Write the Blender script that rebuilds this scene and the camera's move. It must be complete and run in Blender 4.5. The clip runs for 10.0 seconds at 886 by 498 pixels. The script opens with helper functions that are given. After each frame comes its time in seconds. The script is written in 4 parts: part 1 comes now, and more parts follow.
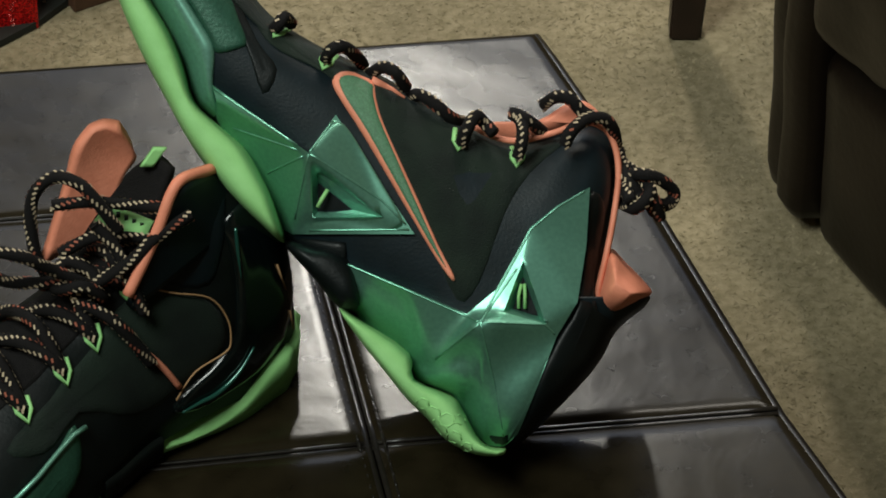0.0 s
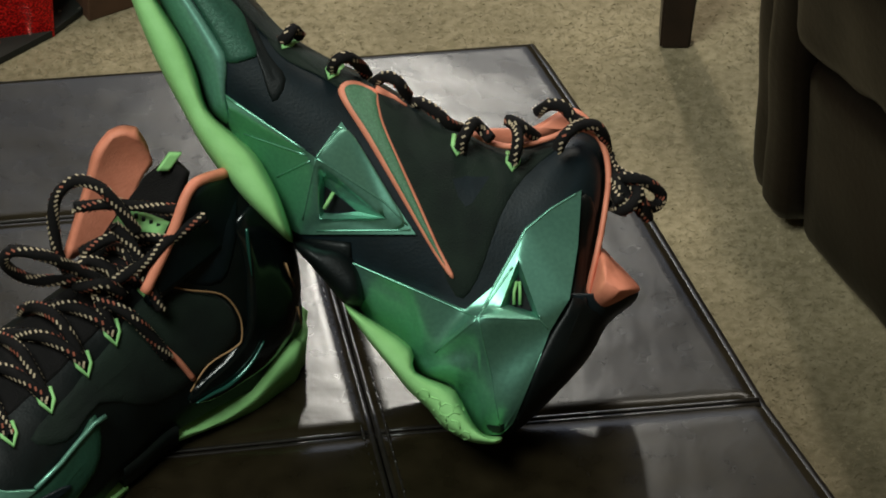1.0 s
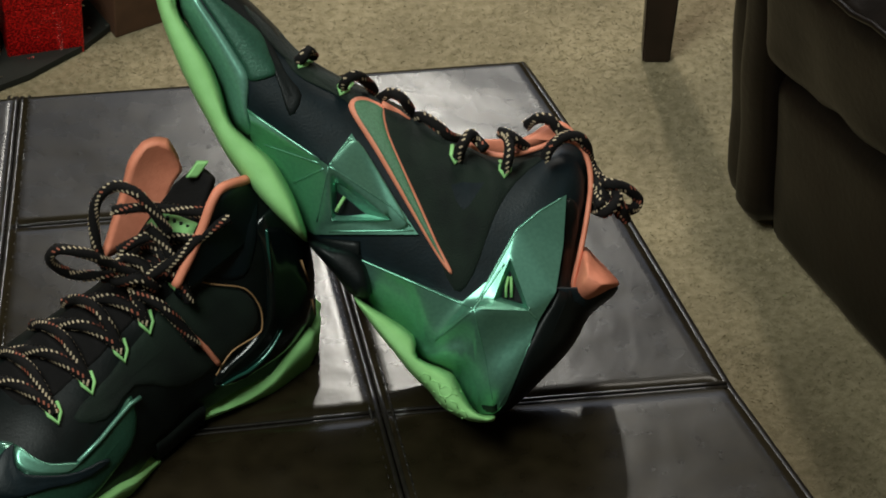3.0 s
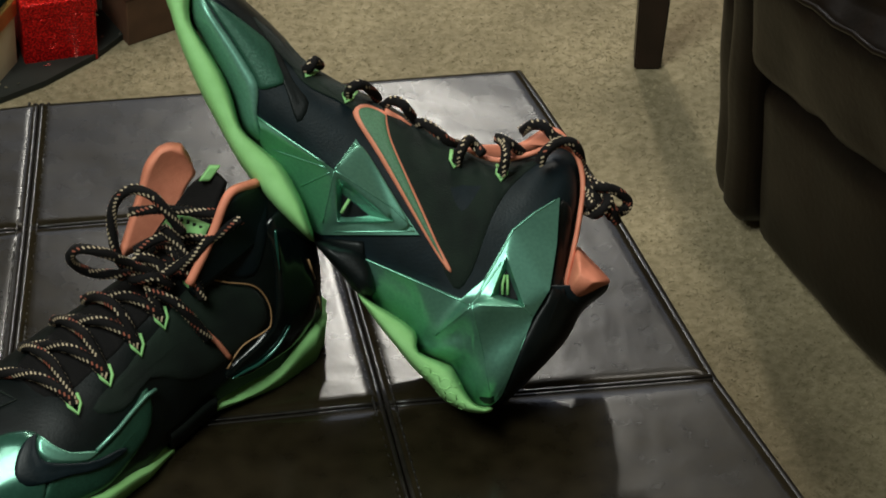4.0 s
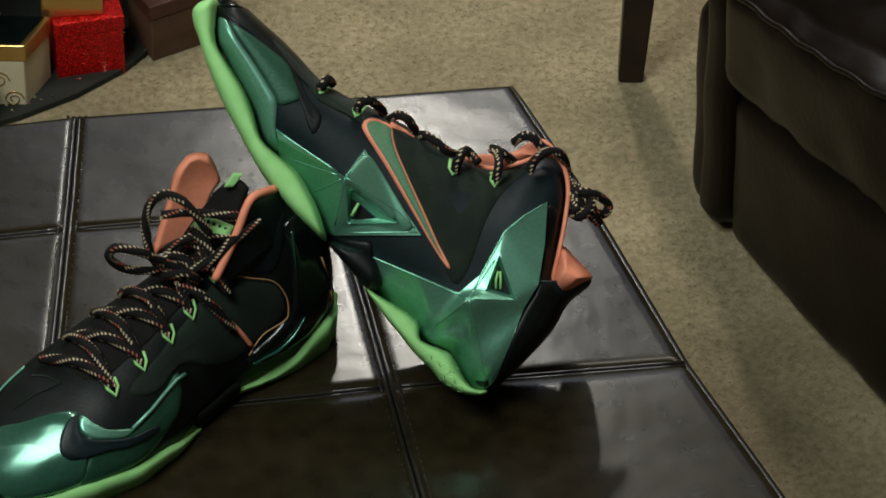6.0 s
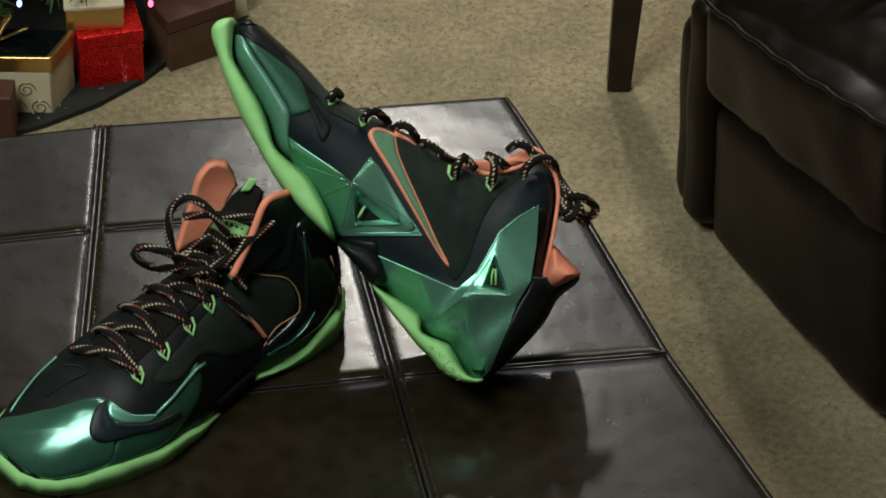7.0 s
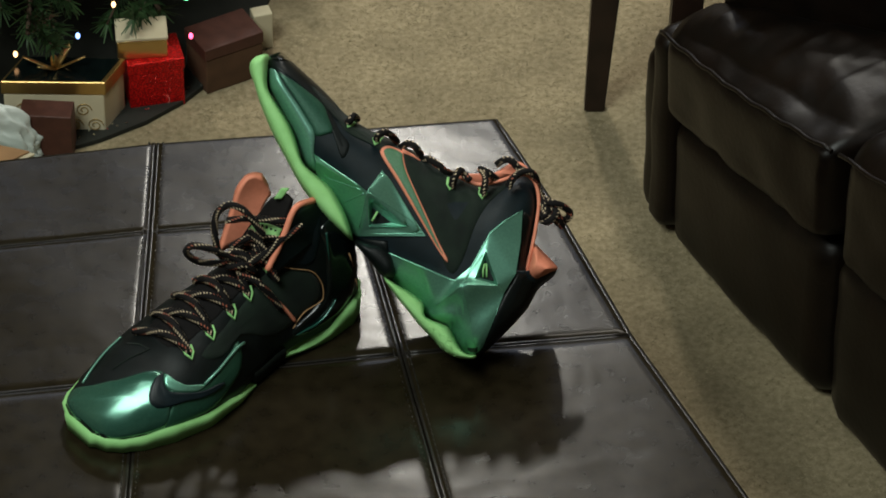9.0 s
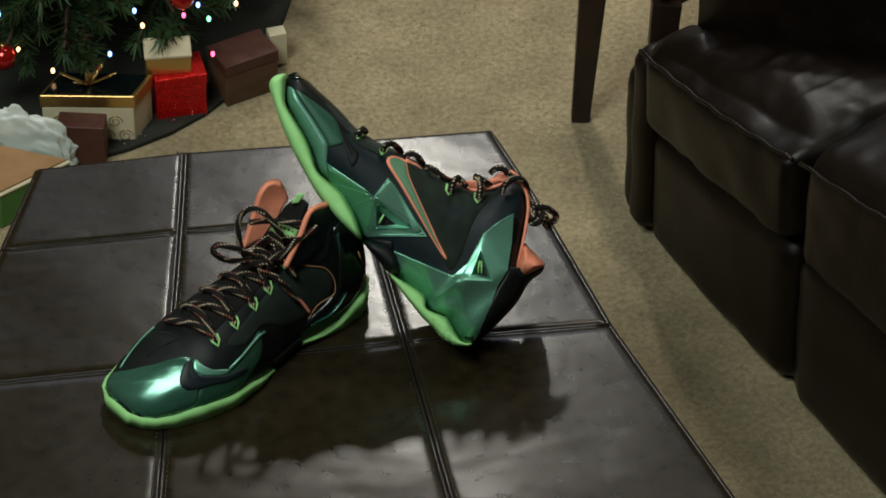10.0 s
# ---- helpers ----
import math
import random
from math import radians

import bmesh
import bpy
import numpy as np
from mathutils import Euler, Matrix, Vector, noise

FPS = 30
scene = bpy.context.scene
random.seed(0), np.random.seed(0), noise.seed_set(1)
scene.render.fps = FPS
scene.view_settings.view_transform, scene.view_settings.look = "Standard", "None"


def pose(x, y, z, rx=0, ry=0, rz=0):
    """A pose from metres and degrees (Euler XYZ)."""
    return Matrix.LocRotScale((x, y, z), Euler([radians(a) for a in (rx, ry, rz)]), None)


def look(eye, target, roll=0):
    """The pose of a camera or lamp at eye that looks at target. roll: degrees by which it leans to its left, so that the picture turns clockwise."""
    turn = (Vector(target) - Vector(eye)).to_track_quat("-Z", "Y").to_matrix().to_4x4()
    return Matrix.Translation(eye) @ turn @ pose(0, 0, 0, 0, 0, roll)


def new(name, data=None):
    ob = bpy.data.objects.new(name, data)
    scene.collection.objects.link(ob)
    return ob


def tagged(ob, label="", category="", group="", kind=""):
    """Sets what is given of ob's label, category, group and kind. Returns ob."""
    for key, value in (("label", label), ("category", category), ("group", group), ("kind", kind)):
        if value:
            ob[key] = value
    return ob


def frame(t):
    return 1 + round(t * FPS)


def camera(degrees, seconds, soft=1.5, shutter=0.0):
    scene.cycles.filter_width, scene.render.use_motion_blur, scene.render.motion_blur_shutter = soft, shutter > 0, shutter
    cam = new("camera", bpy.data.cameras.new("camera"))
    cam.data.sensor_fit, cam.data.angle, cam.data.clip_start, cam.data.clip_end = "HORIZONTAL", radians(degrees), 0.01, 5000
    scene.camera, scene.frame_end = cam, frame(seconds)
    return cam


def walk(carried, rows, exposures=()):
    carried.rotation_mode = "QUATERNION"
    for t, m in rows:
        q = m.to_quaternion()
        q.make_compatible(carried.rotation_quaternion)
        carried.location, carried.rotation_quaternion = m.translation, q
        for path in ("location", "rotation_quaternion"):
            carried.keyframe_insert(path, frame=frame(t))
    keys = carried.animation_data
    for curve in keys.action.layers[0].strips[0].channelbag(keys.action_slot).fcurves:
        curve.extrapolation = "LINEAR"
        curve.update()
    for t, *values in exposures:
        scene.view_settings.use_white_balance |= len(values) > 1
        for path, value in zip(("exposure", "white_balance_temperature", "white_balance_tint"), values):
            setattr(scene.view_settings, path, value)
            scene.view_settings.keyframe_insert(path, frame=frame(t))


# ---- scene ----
# The eye draws back along one straight line from the shoes.
cam = camera(10.0, 10.0, soft=1.8)
AIM = Vector((-0.0275, 0.0593, 0.4507))
BACK = Vector((0.0, -math.cos(radians(40)), math.sin(radians(40))))
ROWS = [
    (0.0, 2.3572, -39.9633, 0.0375), (0.5, 2.4234, -39.9694, 0.0295), (1.0, 2.4928, -39.9716, 0.0300),
    (1.5, 2.5654, -39.9805, 0.0274), (2.0, 2.6333, -39.9828, 0.0242), (2.5, 2.7044, -39.9869, 0.0209),
    (4.0, 2.9257, -39.9949, 0.0141), (4.5, 3.0011, -39.9933, 0.0114), (5.0, 3.0773, -39.9989, 0.0116),
    (5.5, 3.1572, -40.0026, 0.0101), (7.0, 3.5264, -40.0146, 0.0024), (7.5, 3.6950, -40.0176, 0.0001),
    (8.0, 3.8668, -40.0250, -0.0014), (8.5, 4.0464, -40.0293, -0.0022), (9.0, 4.2230, -40.0329, -0.0030),
    (9.5, 4.4373, -40.0356, -0.0080), (10.0, 4.7142, -40.0404, -0.0105),
]
PATH = []
for t, d, pitch, yaw in ROWS:
    eye = AIM + BACK * d
    PATH.append((t, pose(eye.x, eye.y, eye.z, 90 + pitch, 0, yaw)))
walk(cam, PATH, [(0.0, 0.06), (2.5, 0.06), (5.5, 0.05), (7.5, 0.03), (10.0, 0.0)])

# ---- light ----
world = bpy.data.worlds.new("room_air")
scene.world = world
world.use_nodes = True
world.node_tree.nodes["Background"].inputs[0].default_value = (0.9, 0.8, 0.65, 1)
world.node_tree.nodes["Background"].inputs[1].default_value = 0.02


def area_lamp(name, eye, target, sx, sy, watts, colour):
    data = bpy.data.lights.new(name, "AREA")
    data.shape, data.size, data.size_y, data.energy, data.color = "RECTANGLE", sx, sy, watts, colour
    ob = new(name, data)
    ob.matrix_world = look(eye, target)
    return ob


# Unseen lamp, set well below the ceiling to mirror as the ottoman's bright strip.
area_lamp("strip_glint_lamp", (-0.080, 2.52, 2.42), (-0.080, 2.52, 0), 0.11, 0.27, 32, (1.0, 0.96, 0.86))
# Unseen fill added at the front left to brighten the shoes' green shells.
area_lamp("front_fill", (-1.05, -1.0, 2.9), (-0.1, 0.1, 0.4), 1.2, 1.0, 71, (0.87, 0.95, 0.88))
# Unseen fill for light from behind the sofa, shifted to put sheen on its seats.
area_lamp("rear_fill", (0.62, 1.45, 2.9), (0.3, 0.5, 0.0), 0.8, 0.6, 24, (1.0, 0.94, 0.83))
# Unseen panel before the solid north wall, added for blue sheen on the leather.
area_lamp("blue_sheen_panel", (0.08, 3.36, 2.32), (0.08, 0.0, 2.32), 2.0, 1.34, 15, (0.72, 0.81, 1.0))

# ---- materials ----


def material(name, colour, rough=0.5, metal=0.0, dark=None, scale=40.0, detail=6.0, bump=0.0, bump_scale=None,
             coat=0.0, spec=0.5, mix=(0.35, 0.65), kind="NOISE", emit=0.0, rough_var=0.0, sheen=0.0, wide=0.0):
    m = bpy.data.materials.new(name)
    m.use_nodes = True
    nt = m.node_tree
    b = nt.nodes["Principled BSDF"]
    b.inputs["Roughness"].default_value = rough
    b.inputs["Metallic"].default_value = metal
    b.inputs["Coat Weight"].default_value = coat
    b.inputs["Coat Roughness"].default_value = 0.15
    b.inputs["Specular IOR Level"].default_value = spec
    b.inputs["Sheen Weight"].default_value = sheen
    tc = nt.nodes.new("ShaderNodeTexCoord")

    def tex(s, k="NOISE"):
        if k == "VORONOI":
            n = nt.nodes.new("ShaderNodeTexVoronoi")
            n.inputs["Scale"].default_value = s
            nt.links.new(tc.outputs["Object"], n.inputs["Vector"])
            return n.outputs["Distance"]
        n = nt.nodes.new("ShaderNodeTexNoise")
        n.inputs["Scale"].default_value = s
        n.inputs["Detail"].default_value = detail
        nt.links.new(tc.outputs["Object"], n.inputs["Vector"])
        return n.outputs["Fac"]

    fac = tex(scale, kind)
    ramp = nt.nodes.new("ShaderNodeValToRGB")
    ramp.color_ramp.elements[0].position, ramp.color_ramp.elements[1].position = mix
    ramp.color_ramp.elements[0].color = (*(dark or [c * 0.8 for c in colour]), 1)
    ramp.color_ramp.elements[1].color = (*colour, 1)
    nt.links.new(fac, ramp.inputs[0])
    out = ramp.outputs[0]
    if wide:
        big = tex(wide)
        mul = nt.nodes.new("ShaderNodeMix")
        mul.data_type, mul.blend_type = "RGBA", "MULTIPLY"
        mul.inputs[0].default_value = 0.6
        r2 = nt.nodes.new("ShaderNodeValToRGB")
        r2.color_ramp.elements[0].position, r2.color_ramp.elements[1].position = 0.35, 0.65
        r2.color_ramp.elements[0].color, r2.color_ramp.elements[1].color = (0.55, 0.55, 0.55, 1), (1, 1, 1, 1)
        nt.links.new(big, r2.inputs[0])
        nt.links.new(out, mul.inputs[6])
        nt.links.new(r2.outputs[0], mul.inputs[7])
        out = mul.outputs[2]
    nt.links.new(out, b.inputs["Base Color"])
    if rough_var:
        mr = nt.nodes.new("ShaderNodeMapRange")
        mr.inputs[3].default_value, mr.inputs[4].default_value = rough - rough_var, rough + rough_var
        nt.links.new(tex(scale * 0.37), mr.inputs[0])
        nt.links.new(mr.outputs[0], b.inputs["Roughness"])
    if bump:
        bp = nt.nodes.new("ShaderNodeBump")
        bp.inputs["Strength"].default_value, bp.inputs["Distance"].default_value = bump, 0.002
        nt.links.new(tex(bump_scale or scale, kind), bp.inputs["Height"])
        nt.links.new(bp.outputs[0], b.inputs["Normal"])
    if emit:
        b.inputs["Emission Color"].default_value = (*colour, 1)
        b.inputs["Emission Strength"].default_value = emit
    return m


CARPET = material("carpet_pile", (0.365, 0.300, 0.190), 0.95, dark=(0.255, 0.209, 0.124), scale=150, detail=9, bump=0.3, bump_scale=320, mix=(0.34, 0.66), spec=0.1, wide=14)
TUFT = material("carpet_tuft", (0.365, 0.300, 0.190), 0.95, dark=(0.255, 0.209, 0.124), scale=150, detail=8, spec=0.1, mix=(0.34, 0.66), wide=18)
LEATHER = material("ottoman_leather", (0.016, 0.0120, 0.0062), 0.21, dark=(0.010, 0.0074, 0.0038), scale=60, bump=0.030, bump_scale=260, rough_var=0.04, spec=0.165)
WELT = material("ottoman_welt", (0.014, 0.0115, 0.009), 0.28, dark=(0.009, 0.007, 0.006), scale=200, bump=0.06, spec=0.4)
SOFA_LEATHER = material("sofa_leather", (0.0052, 0.0025, 0.0012), 0.42, dark=(0.0026, 0.0013, 0.0006), scale=30, bump=0.15, bump_scale=160, rough_var=0.05, spec=0.26)
WOOD = material("dark_stained_wood", (0.025, 0.012, 0.008), 0.4, dark=(0.012, 0.006, 0.004), scale=30, bump=0.1)
PEARL = material("pearl_green_shell", (0.215, 0.50, 0.375), 0.40, metal=0.85, dark=(0.185, 0.44, 0.33), scale=500, bump=0.03, bump_scale=1800)
PEARL_TOE = material("glossy_green_toe_shell", (0.05, 0.155, 0.110), 0.22, metal=0.6, dark=(0.042, 0.135, 0.095), scale=400, coat=0.4)
PEARL_PALE = material("pale_pearl_green_shell", (0.19, 0.43, 0.33), 0.42, metal=0.65, dark=(0.16, 0.37, 0.28), scale=500)
PEARL_DEEP = material("deep_green_panel", (0.027, 0.098, 0.062), 0.42, metal=0.4, dark=(0.021, 0.076, 0.048), scale=600, bump=0.1)
LIME = material("lime_rubber", (0.30, 0.62, 0.235), 0.6, dark=(0.25, 0.54, 0.19), scale=60, bump=0.08, bump_scale=500, spec=0.35)
CORAL = material("coral_lining", (0.78, 0.27, 0.165), 0.62, dark=(0.68, 0.22, 0.13), scale=120, bump=0.15, bump_scale=900)
BLACK = material("black_synthetic", (0.004, 0.0065, 0.0065), 0.45, dark=(0.0025, 0.004, 0.004), scale=80, bump=0.1, bump_scale=700, spec=0.25)
NAVY = material("blue_black_fuse", (0.0055, 0.0115, 0.015), 0.45, dark=(0.0035, 0.008, 0.010), scale=90, bump=0.08, bump_scale=700, spec=0.25)
MESH = material("dark_green_mesh", (0.0085, 0.017, 0.011), 0.75, dark=(0.004, 0.008, 0.006), scale=45, bump=0.4, bump_scale=1400, spec=0.2, sheen=0.06)
WOVEN = material("green_woven_panel", (0.075, 0.20, 0.105), 0.5, dark=(0.05, 0.14, 0.07), scale=900, bump=0.3, bump_scale=1500)
GLOSS = material("gloss_black_shell", (0.003, 0.006, 0.006), 0.16, dark=(0.002, 0.004, 0.004), scale=60, coat=0.3)
SHINE = material("deep_teal_gloss", (0.02, 0.10, 0.075), 0.18, metal=0.5, dark=(0.015, 0.08, 0.06), scale=60, coat=0.5)
LACE = material("speckled_lace", (0.007, 0.006, 0.006), 0.85, scale=300, bump=0.5, bump_scale=1500, spec=0.2)
FLECK = material("lace_fleck_cream", (0.50, 0.39, 0.26), 0.8, scale=800)
FLECK_RED = material("lace_fleck_coral", (0.33, 0.09, 0.05), 0.8, scale=800)
CREAM = material("cream_gift_paper", (0.62, 0.55, 0.38), 0.6, dark=(0.55, 0.48, 0.33), scale=30)
GOLD = material("gold_foil", (0.62, 0.42, 0.16), 0.28, metal=0.9, dark=(0.5, 0.32, 0.11), scale=25, bump=0.2)
RED_FOIL = material("red_glitter_foil", (0.85, 0.012, 0.012), 0.3, metal=0.5, dark=(0.32, 0.002, 0.002), scale=620, kind="VORONOI", bump=0.6)
KRAFT = material("brown_card", (0.095, 0.045, 0.022), 0.7, dark=(0.07, 0.032, 0.015), scale=50, bump=0.1)
MAROON = material("maroon_card", (0.075, 0.024, 0.015), 0.6, dark=(0.055, 0.017, 0.010), scale=90)
WHITE = material("white_plastic_bag", (0.66, 0.70, 0.66), 0.4, dark=(0.5, 0.56, 0.52), scale=12, bump=0.3, bump_scale=25)
GREEN_CARD = material("green_card", (0.06, 0.17, 0.03), 0.6, scale=40)
TAN_CARD = material("tan_card", (0.36, 0.20, 0.09), 0.7, scale=30)
NEEDLE = material("fir_needles", (0.034, 0.085, 0.024), 0.6, dark=(0.012, 0.034, 0.010), scale=14, detail=3)
BARK = material("tree_bark", (0.06, 0.035, 0.02), 0.9, scale=60)
BAUBLE = material("red_bauble", (0.5, 0.012, 0.01), 0.12, metal=0.6, scale=20, coat=0.5)
SKIRT = material("dark_tree_skirt", (0.012, 0.014, 0.010), 0.8, scale=80)
SEQUIN = material("skirt_sequin", (0.6, 0.6, 0.5), 0.2, metal=0.9, scale=80)
# Unseen walls, coloured dark so the ottoman's front mirrors little light.
PLASTER = material("darkened_wall_colour", (0.19, 0.155, 0.10), 0.9, scale=3, bump=0.1, bump_scale=120)
# Ceiling out of view, kept dark to hold its reflection off the leather.
CEILING = material("darkened_ceiling_colour", (0.16, 0.14, 0.11), 0.9, scale=3, bump=0.1, bump_scale=90)

# ---- tools ----


def obj(name, bm, mat, parent=None, label="", smooth=True):
    bmesh.ops.recalc_face_normals(bm, faces=bm.faces)
    me = bpy.data.meshes.new(name)
    if smooth:
        for fc in bm.faces:
            fc.smooth = True
    bm.to_mesh(me)
    bm.free()
    for mm in (mat if isinstance(mat, (list, tuple)) else [mat]):
        me.materials.append(mm)
    ob = new(name, me)
    if parent is not None:
        join(ob, parent)
    if label:
        tagged(ob, label)
    return ob


def join(ob, parent):
    ob.parent = parent
    if parent.type == "EMPTY":
        ob.matrix_parent_inverse = Matrix.Translation(parent.location).inverted()


part = obj


def thing(name, label, category, at=(0, 0, 0), group="", kind=""):
    e = new(name)
    e.location = at
    e.empty_display_size = 0.02
    return tagged(e, label, category, group, kind)


def spline(pts, per=4, closed=True):
    """Catmull-Rom through the points."""
    P = [Vector(p) for p in pts]
    n, out = len(P), []
    for i in range(n if closed else n - 1):
        if closed:
            a, b, c, d = P[i - 1], P[i], P[(i + 1) % n], P[(i + 2) % n]
        else:
            a, b, c, d = P[max(i - 1, 0)], P[i], P[i + 1], P[min(i + 2, n - 1)]
        for k in range(per):
            t = k / per
            out.append(0.5 * ((2 * b) + (c - a) * t + (2 * a - 5 * b + 4 * c - d) * t * t + (3 * b - a - 3 * c + d) * t ** 3))
    if not closed:
        out.append(P[-1])
    return out


def straight(pts, per=4):
    P = [Vector(p) for p in pts]
    return [P[i].lerp(P[(i + 1) % len(P)], k / per) for i in range(len(P)) for k in range(per)]


def nearest_on(path, p):
    best = None
    if len(path) == 1:
        return path[0]
    for a, b in zip(path, path[1:]):
        d = b - a
        t = max(0, min(1, (p - a).dot(d) / max(d.length_squared, 1e-12)))
        q = a + d * t
        if best is None or (q - p).length < (best - p).length:
            best = q
    return best


def skin(bm, rings, close=True, cap0=True, cap1=True):
    """Quads between rings of points."""
    vs = [[bm.verts.new(p) for p in r] for r in rings]
    n = len(vs[0])
    for a, b in zip(vs, vs[1:]):
        for i in range(n if close else n - 1):
            j = (i + 1) % n
            bm.faces.new((a[i], a[j], b[j], b[i]))
    if cap0:
        bm.faces.new(vs[0])
    if cap1:
        bm.faces.new(vs[-1])
    return vs


def tube(path, r, seg=8, bm=None, taper=None, flat=1.0):
    bm = bm or bmesh.new()
    P = [Vector(p) for p in path]
    up = Vector((0.13, 0.31, 0.94))
    rings = []
    for i, p in enumerate(P):
        d = (P[min(i + 1, len(P) - 1)] - P[max(i - 1, 0)])
        d = d.normalized() if d.length > 1e-9 else Vector((1, 0, 0))
        u = (up - d * up.dot(d))
        u = u.normalized() if u.length > 1e-6 else d.orthogonal().normalized()
        up = u
        w = d.cross(u)
        rr = r * (taper(i / (len(P) - 1)) if taper else 1)
        rings.append([p + (u * math.cos(a) * flat + w * math.sin(a)) * rr for a in (math.tau * k / seg for k in range(seg))])
    skin(bm, rings)
    return bm


def box(bm, x0, y0, z0, x1, y1, z1, bevel=0.0):
    r = bmesh.ops.create_cube(bm, size=1)
    for v in r["verts"]:
        v.co = Vector((x0 + (v.co.x + 0.5) * (x1 - x0), y0 + (v.co.y + 0.5) * (y1 - y0), z0 + (v.co.z + 0.5) * (z1 - z0)))
    if bevel:
        es = list({e for v in r["verts"] for e in v.link_edges})
        bmesh.ops.bevel(bm, geom=es, offset=bevel, segments=2, affect="EDGES", profile=0.6)
    return bm


def prism(bm, quad, z0, z1, bevel=0.0):
    """A block over four corners on the ground."""
    lo = [bm.verts.new((x, y, z0)) for x, y in quad]
    hi = [bm.verts.new((x, y, z1)) for x, y in quad]
    fs = [bm.faces.new(lo), bm.faces.new(hi)]
    for i in range(len(quad)):
        j = (i + 1) % len(quad)
        fs.append(bm.faces.new((lo[i], lo[j], hi[j], hi[i])))
    if bevel:
        es = list({e for fc in fs for e in fc.edges})
        bmesh.ops.bevel(bm, geom=es, offset=bevel, segments=3, affect="EDGES", profile=0.5)
    return bm


def lace(name, path, r, parent, label="", per=6, pitch=0.0025):
    """A round lace with raised flecks wound along it."""
    P = spline(path, per, closed=False)
    bm = tube(P, r, 8)
    n0 = len(bm.faces)
    run, k = 0.0, 0
    marks = []
    for a, b in zip(P, P[1:]):
        seg = (b - a).length
        while run < seg:
            marks.append((a.lerp(b, run / seg), (b - a).normalized(), k))
            k += 1
            run += pitch
        run -= seg
    for p, d, k in marks:
        u = d.orthogonal().normalized()
        w = d.cross(u)
        for q in range(3):
            ang = k * 1.9 + q * 2.1
            o = u * math.cos(ang) + w * math.sin(ang)
            s = d.cross(o)
            c = p + o * r * 1.0
            along = (d * 0.8 + s * 0.6).normalized() * r * 0.36
            wide = o.cross(along).normalized() * r * 0.17
            vs = [bm.verts.new(c + along * i + wide * j + o * (0.10 * r)) for i, j in ((-1, -1), (1, -1), (1, 1), (-1, 1))]
            f1 = bm.faces.new(vs)
            f1.material_index = 2 if (k + q) % 4 == 0 else 1
    me_mats = [LACE, FLECK, FLECK_RED]
    me = bpy.data.meshes.new(name)
    for fc in bm.faces:
        fc.smooth = True
    bm.to_mesh(me)
    bm.free()
    for mm in me_mats:
        me.materials.append(mm)
    ob = new(name, me)
    join(ob, parent)
    if label:
        tagged(ob, label)
    return ob


from mathutils.bvhtree import BVHTree

# ---- room ----
bm = bmesh.new()
box(bm, -2.2, -4.6, -0.1, 2.2, 3.4, 0.0)
tagged(obj("floor", bm, CARPET, smooth=False), "olive brown cut-pile carpet floor", "carpet", kind="structure")
bm = bmesh.new()
box(bm, -2.2, -4.6, 3.9, 2.2, 3.4, 4.0)
tagged(obj("ceiling", bm, CEILING, smooth=False), "unseen ceiling in plain dark grey-brown", "ceiling", kind="structure")
for nm, b in (("wall_north", (-2.3, 3.4, 0, 2.3, 3.52, 3.9)), ("wall_south", (-2.3, -4.72, 0, 2.3, -4.6, 3.9)),
              ("wall_west", (-2.32, -4.6, 0, -2.2, 3.4, 3.9)), ("wall_east", (2.2, -4.6, 0, 2.32, 3.4, 3.9))):
    bm = bmesh.new()
    box(bm, *b)
    tagged(obj(nm, bm, PLASTER, smooth=False), "unseen wall in plain dark brown", "wall", kind="structure")

# carpet pile: short leaning tufts near the ottoman
rng = random.Random(4)
verts, faces = [], []
for i in range(300000):
    x, y = rng.uniform(-0.60, 0.62), rng.uniform(-0.45, 1.45)
    if rng.random() < (y - 0.9) * 0.5:
        continue
    h, a, l = rng.uniform(0.0002, 0.0008), rng.uniform(0, math.tau), rng.uniform(0.0005, 0.0012)
    dx, dy = math.cos(a) * l, math.sin(a) * l
    lx, ly = rng.uniform(-1, 1) * 0.003, rng.uniform(-1, 1) * 0.003
    k = len(verts)
    verts += [(x - dx, y - dy, 0), (x + dx, y + dy, 0), (x + dx * 0.6 + lx, y + dy * 0.6 + ly, h), (x - dx * 0.6 + lx, y - dy * 0.6 + ly, h)]
    faces.append((k, k + 1, k + 2, k + 3))
me = bpy.data.meshes.new("carpet_pile")
me.from_pydata(verts, [], faces)
me.materials.append(TUFT)
tagged(new("carpet_pile", me), "short twisted olive brown carpet pile", "carpet", kind="stuff")

# ---- ottoman ----
TOP = 0.38
# Panel corners are placed to fit the camera's view; the top narrows away from it.
EDGE_L = ((-0.420, 0.261), (-0.447, 0.138), (-0.492, -0.060), (-0.566, -0.385))
SEAM_L = ((-0.279, 0.286), (-0.279, 0.165), (-0.281, -0.027), (-0.284, -0.345))
SEAM_C = ((-0.128, 0.303), (-0.099, 0.188), (-0.062, 0.006), (-0.002, -0.305))
EDGE_R = ((0.019, 0.321), (0.066, 0.206), (0.129, 0.030), (0.258, -0.262))
COLS = (EDGE_L, SEAM_L, SEAM_C, EDGE_R)
ottoman = thing("ottoman", "dark brown faux leather ottoman with stitched panels", "ottoman", (-0.15, 0.0, 0.0))
bm = bmesh.new()
ring = [EDGE_L[0], SEAM_L[0], SEAM_C[0], EDGE_R[0], EDGE_R[1], EDGE_R[2], EDGE_R[3], SEAM_C[3], SEAM_L[3], EDGE_L[3], EDGE_L[2], EDGE_L[1]]
prism(bm, ring, 0.02, TOP - 0.012, 0.006)
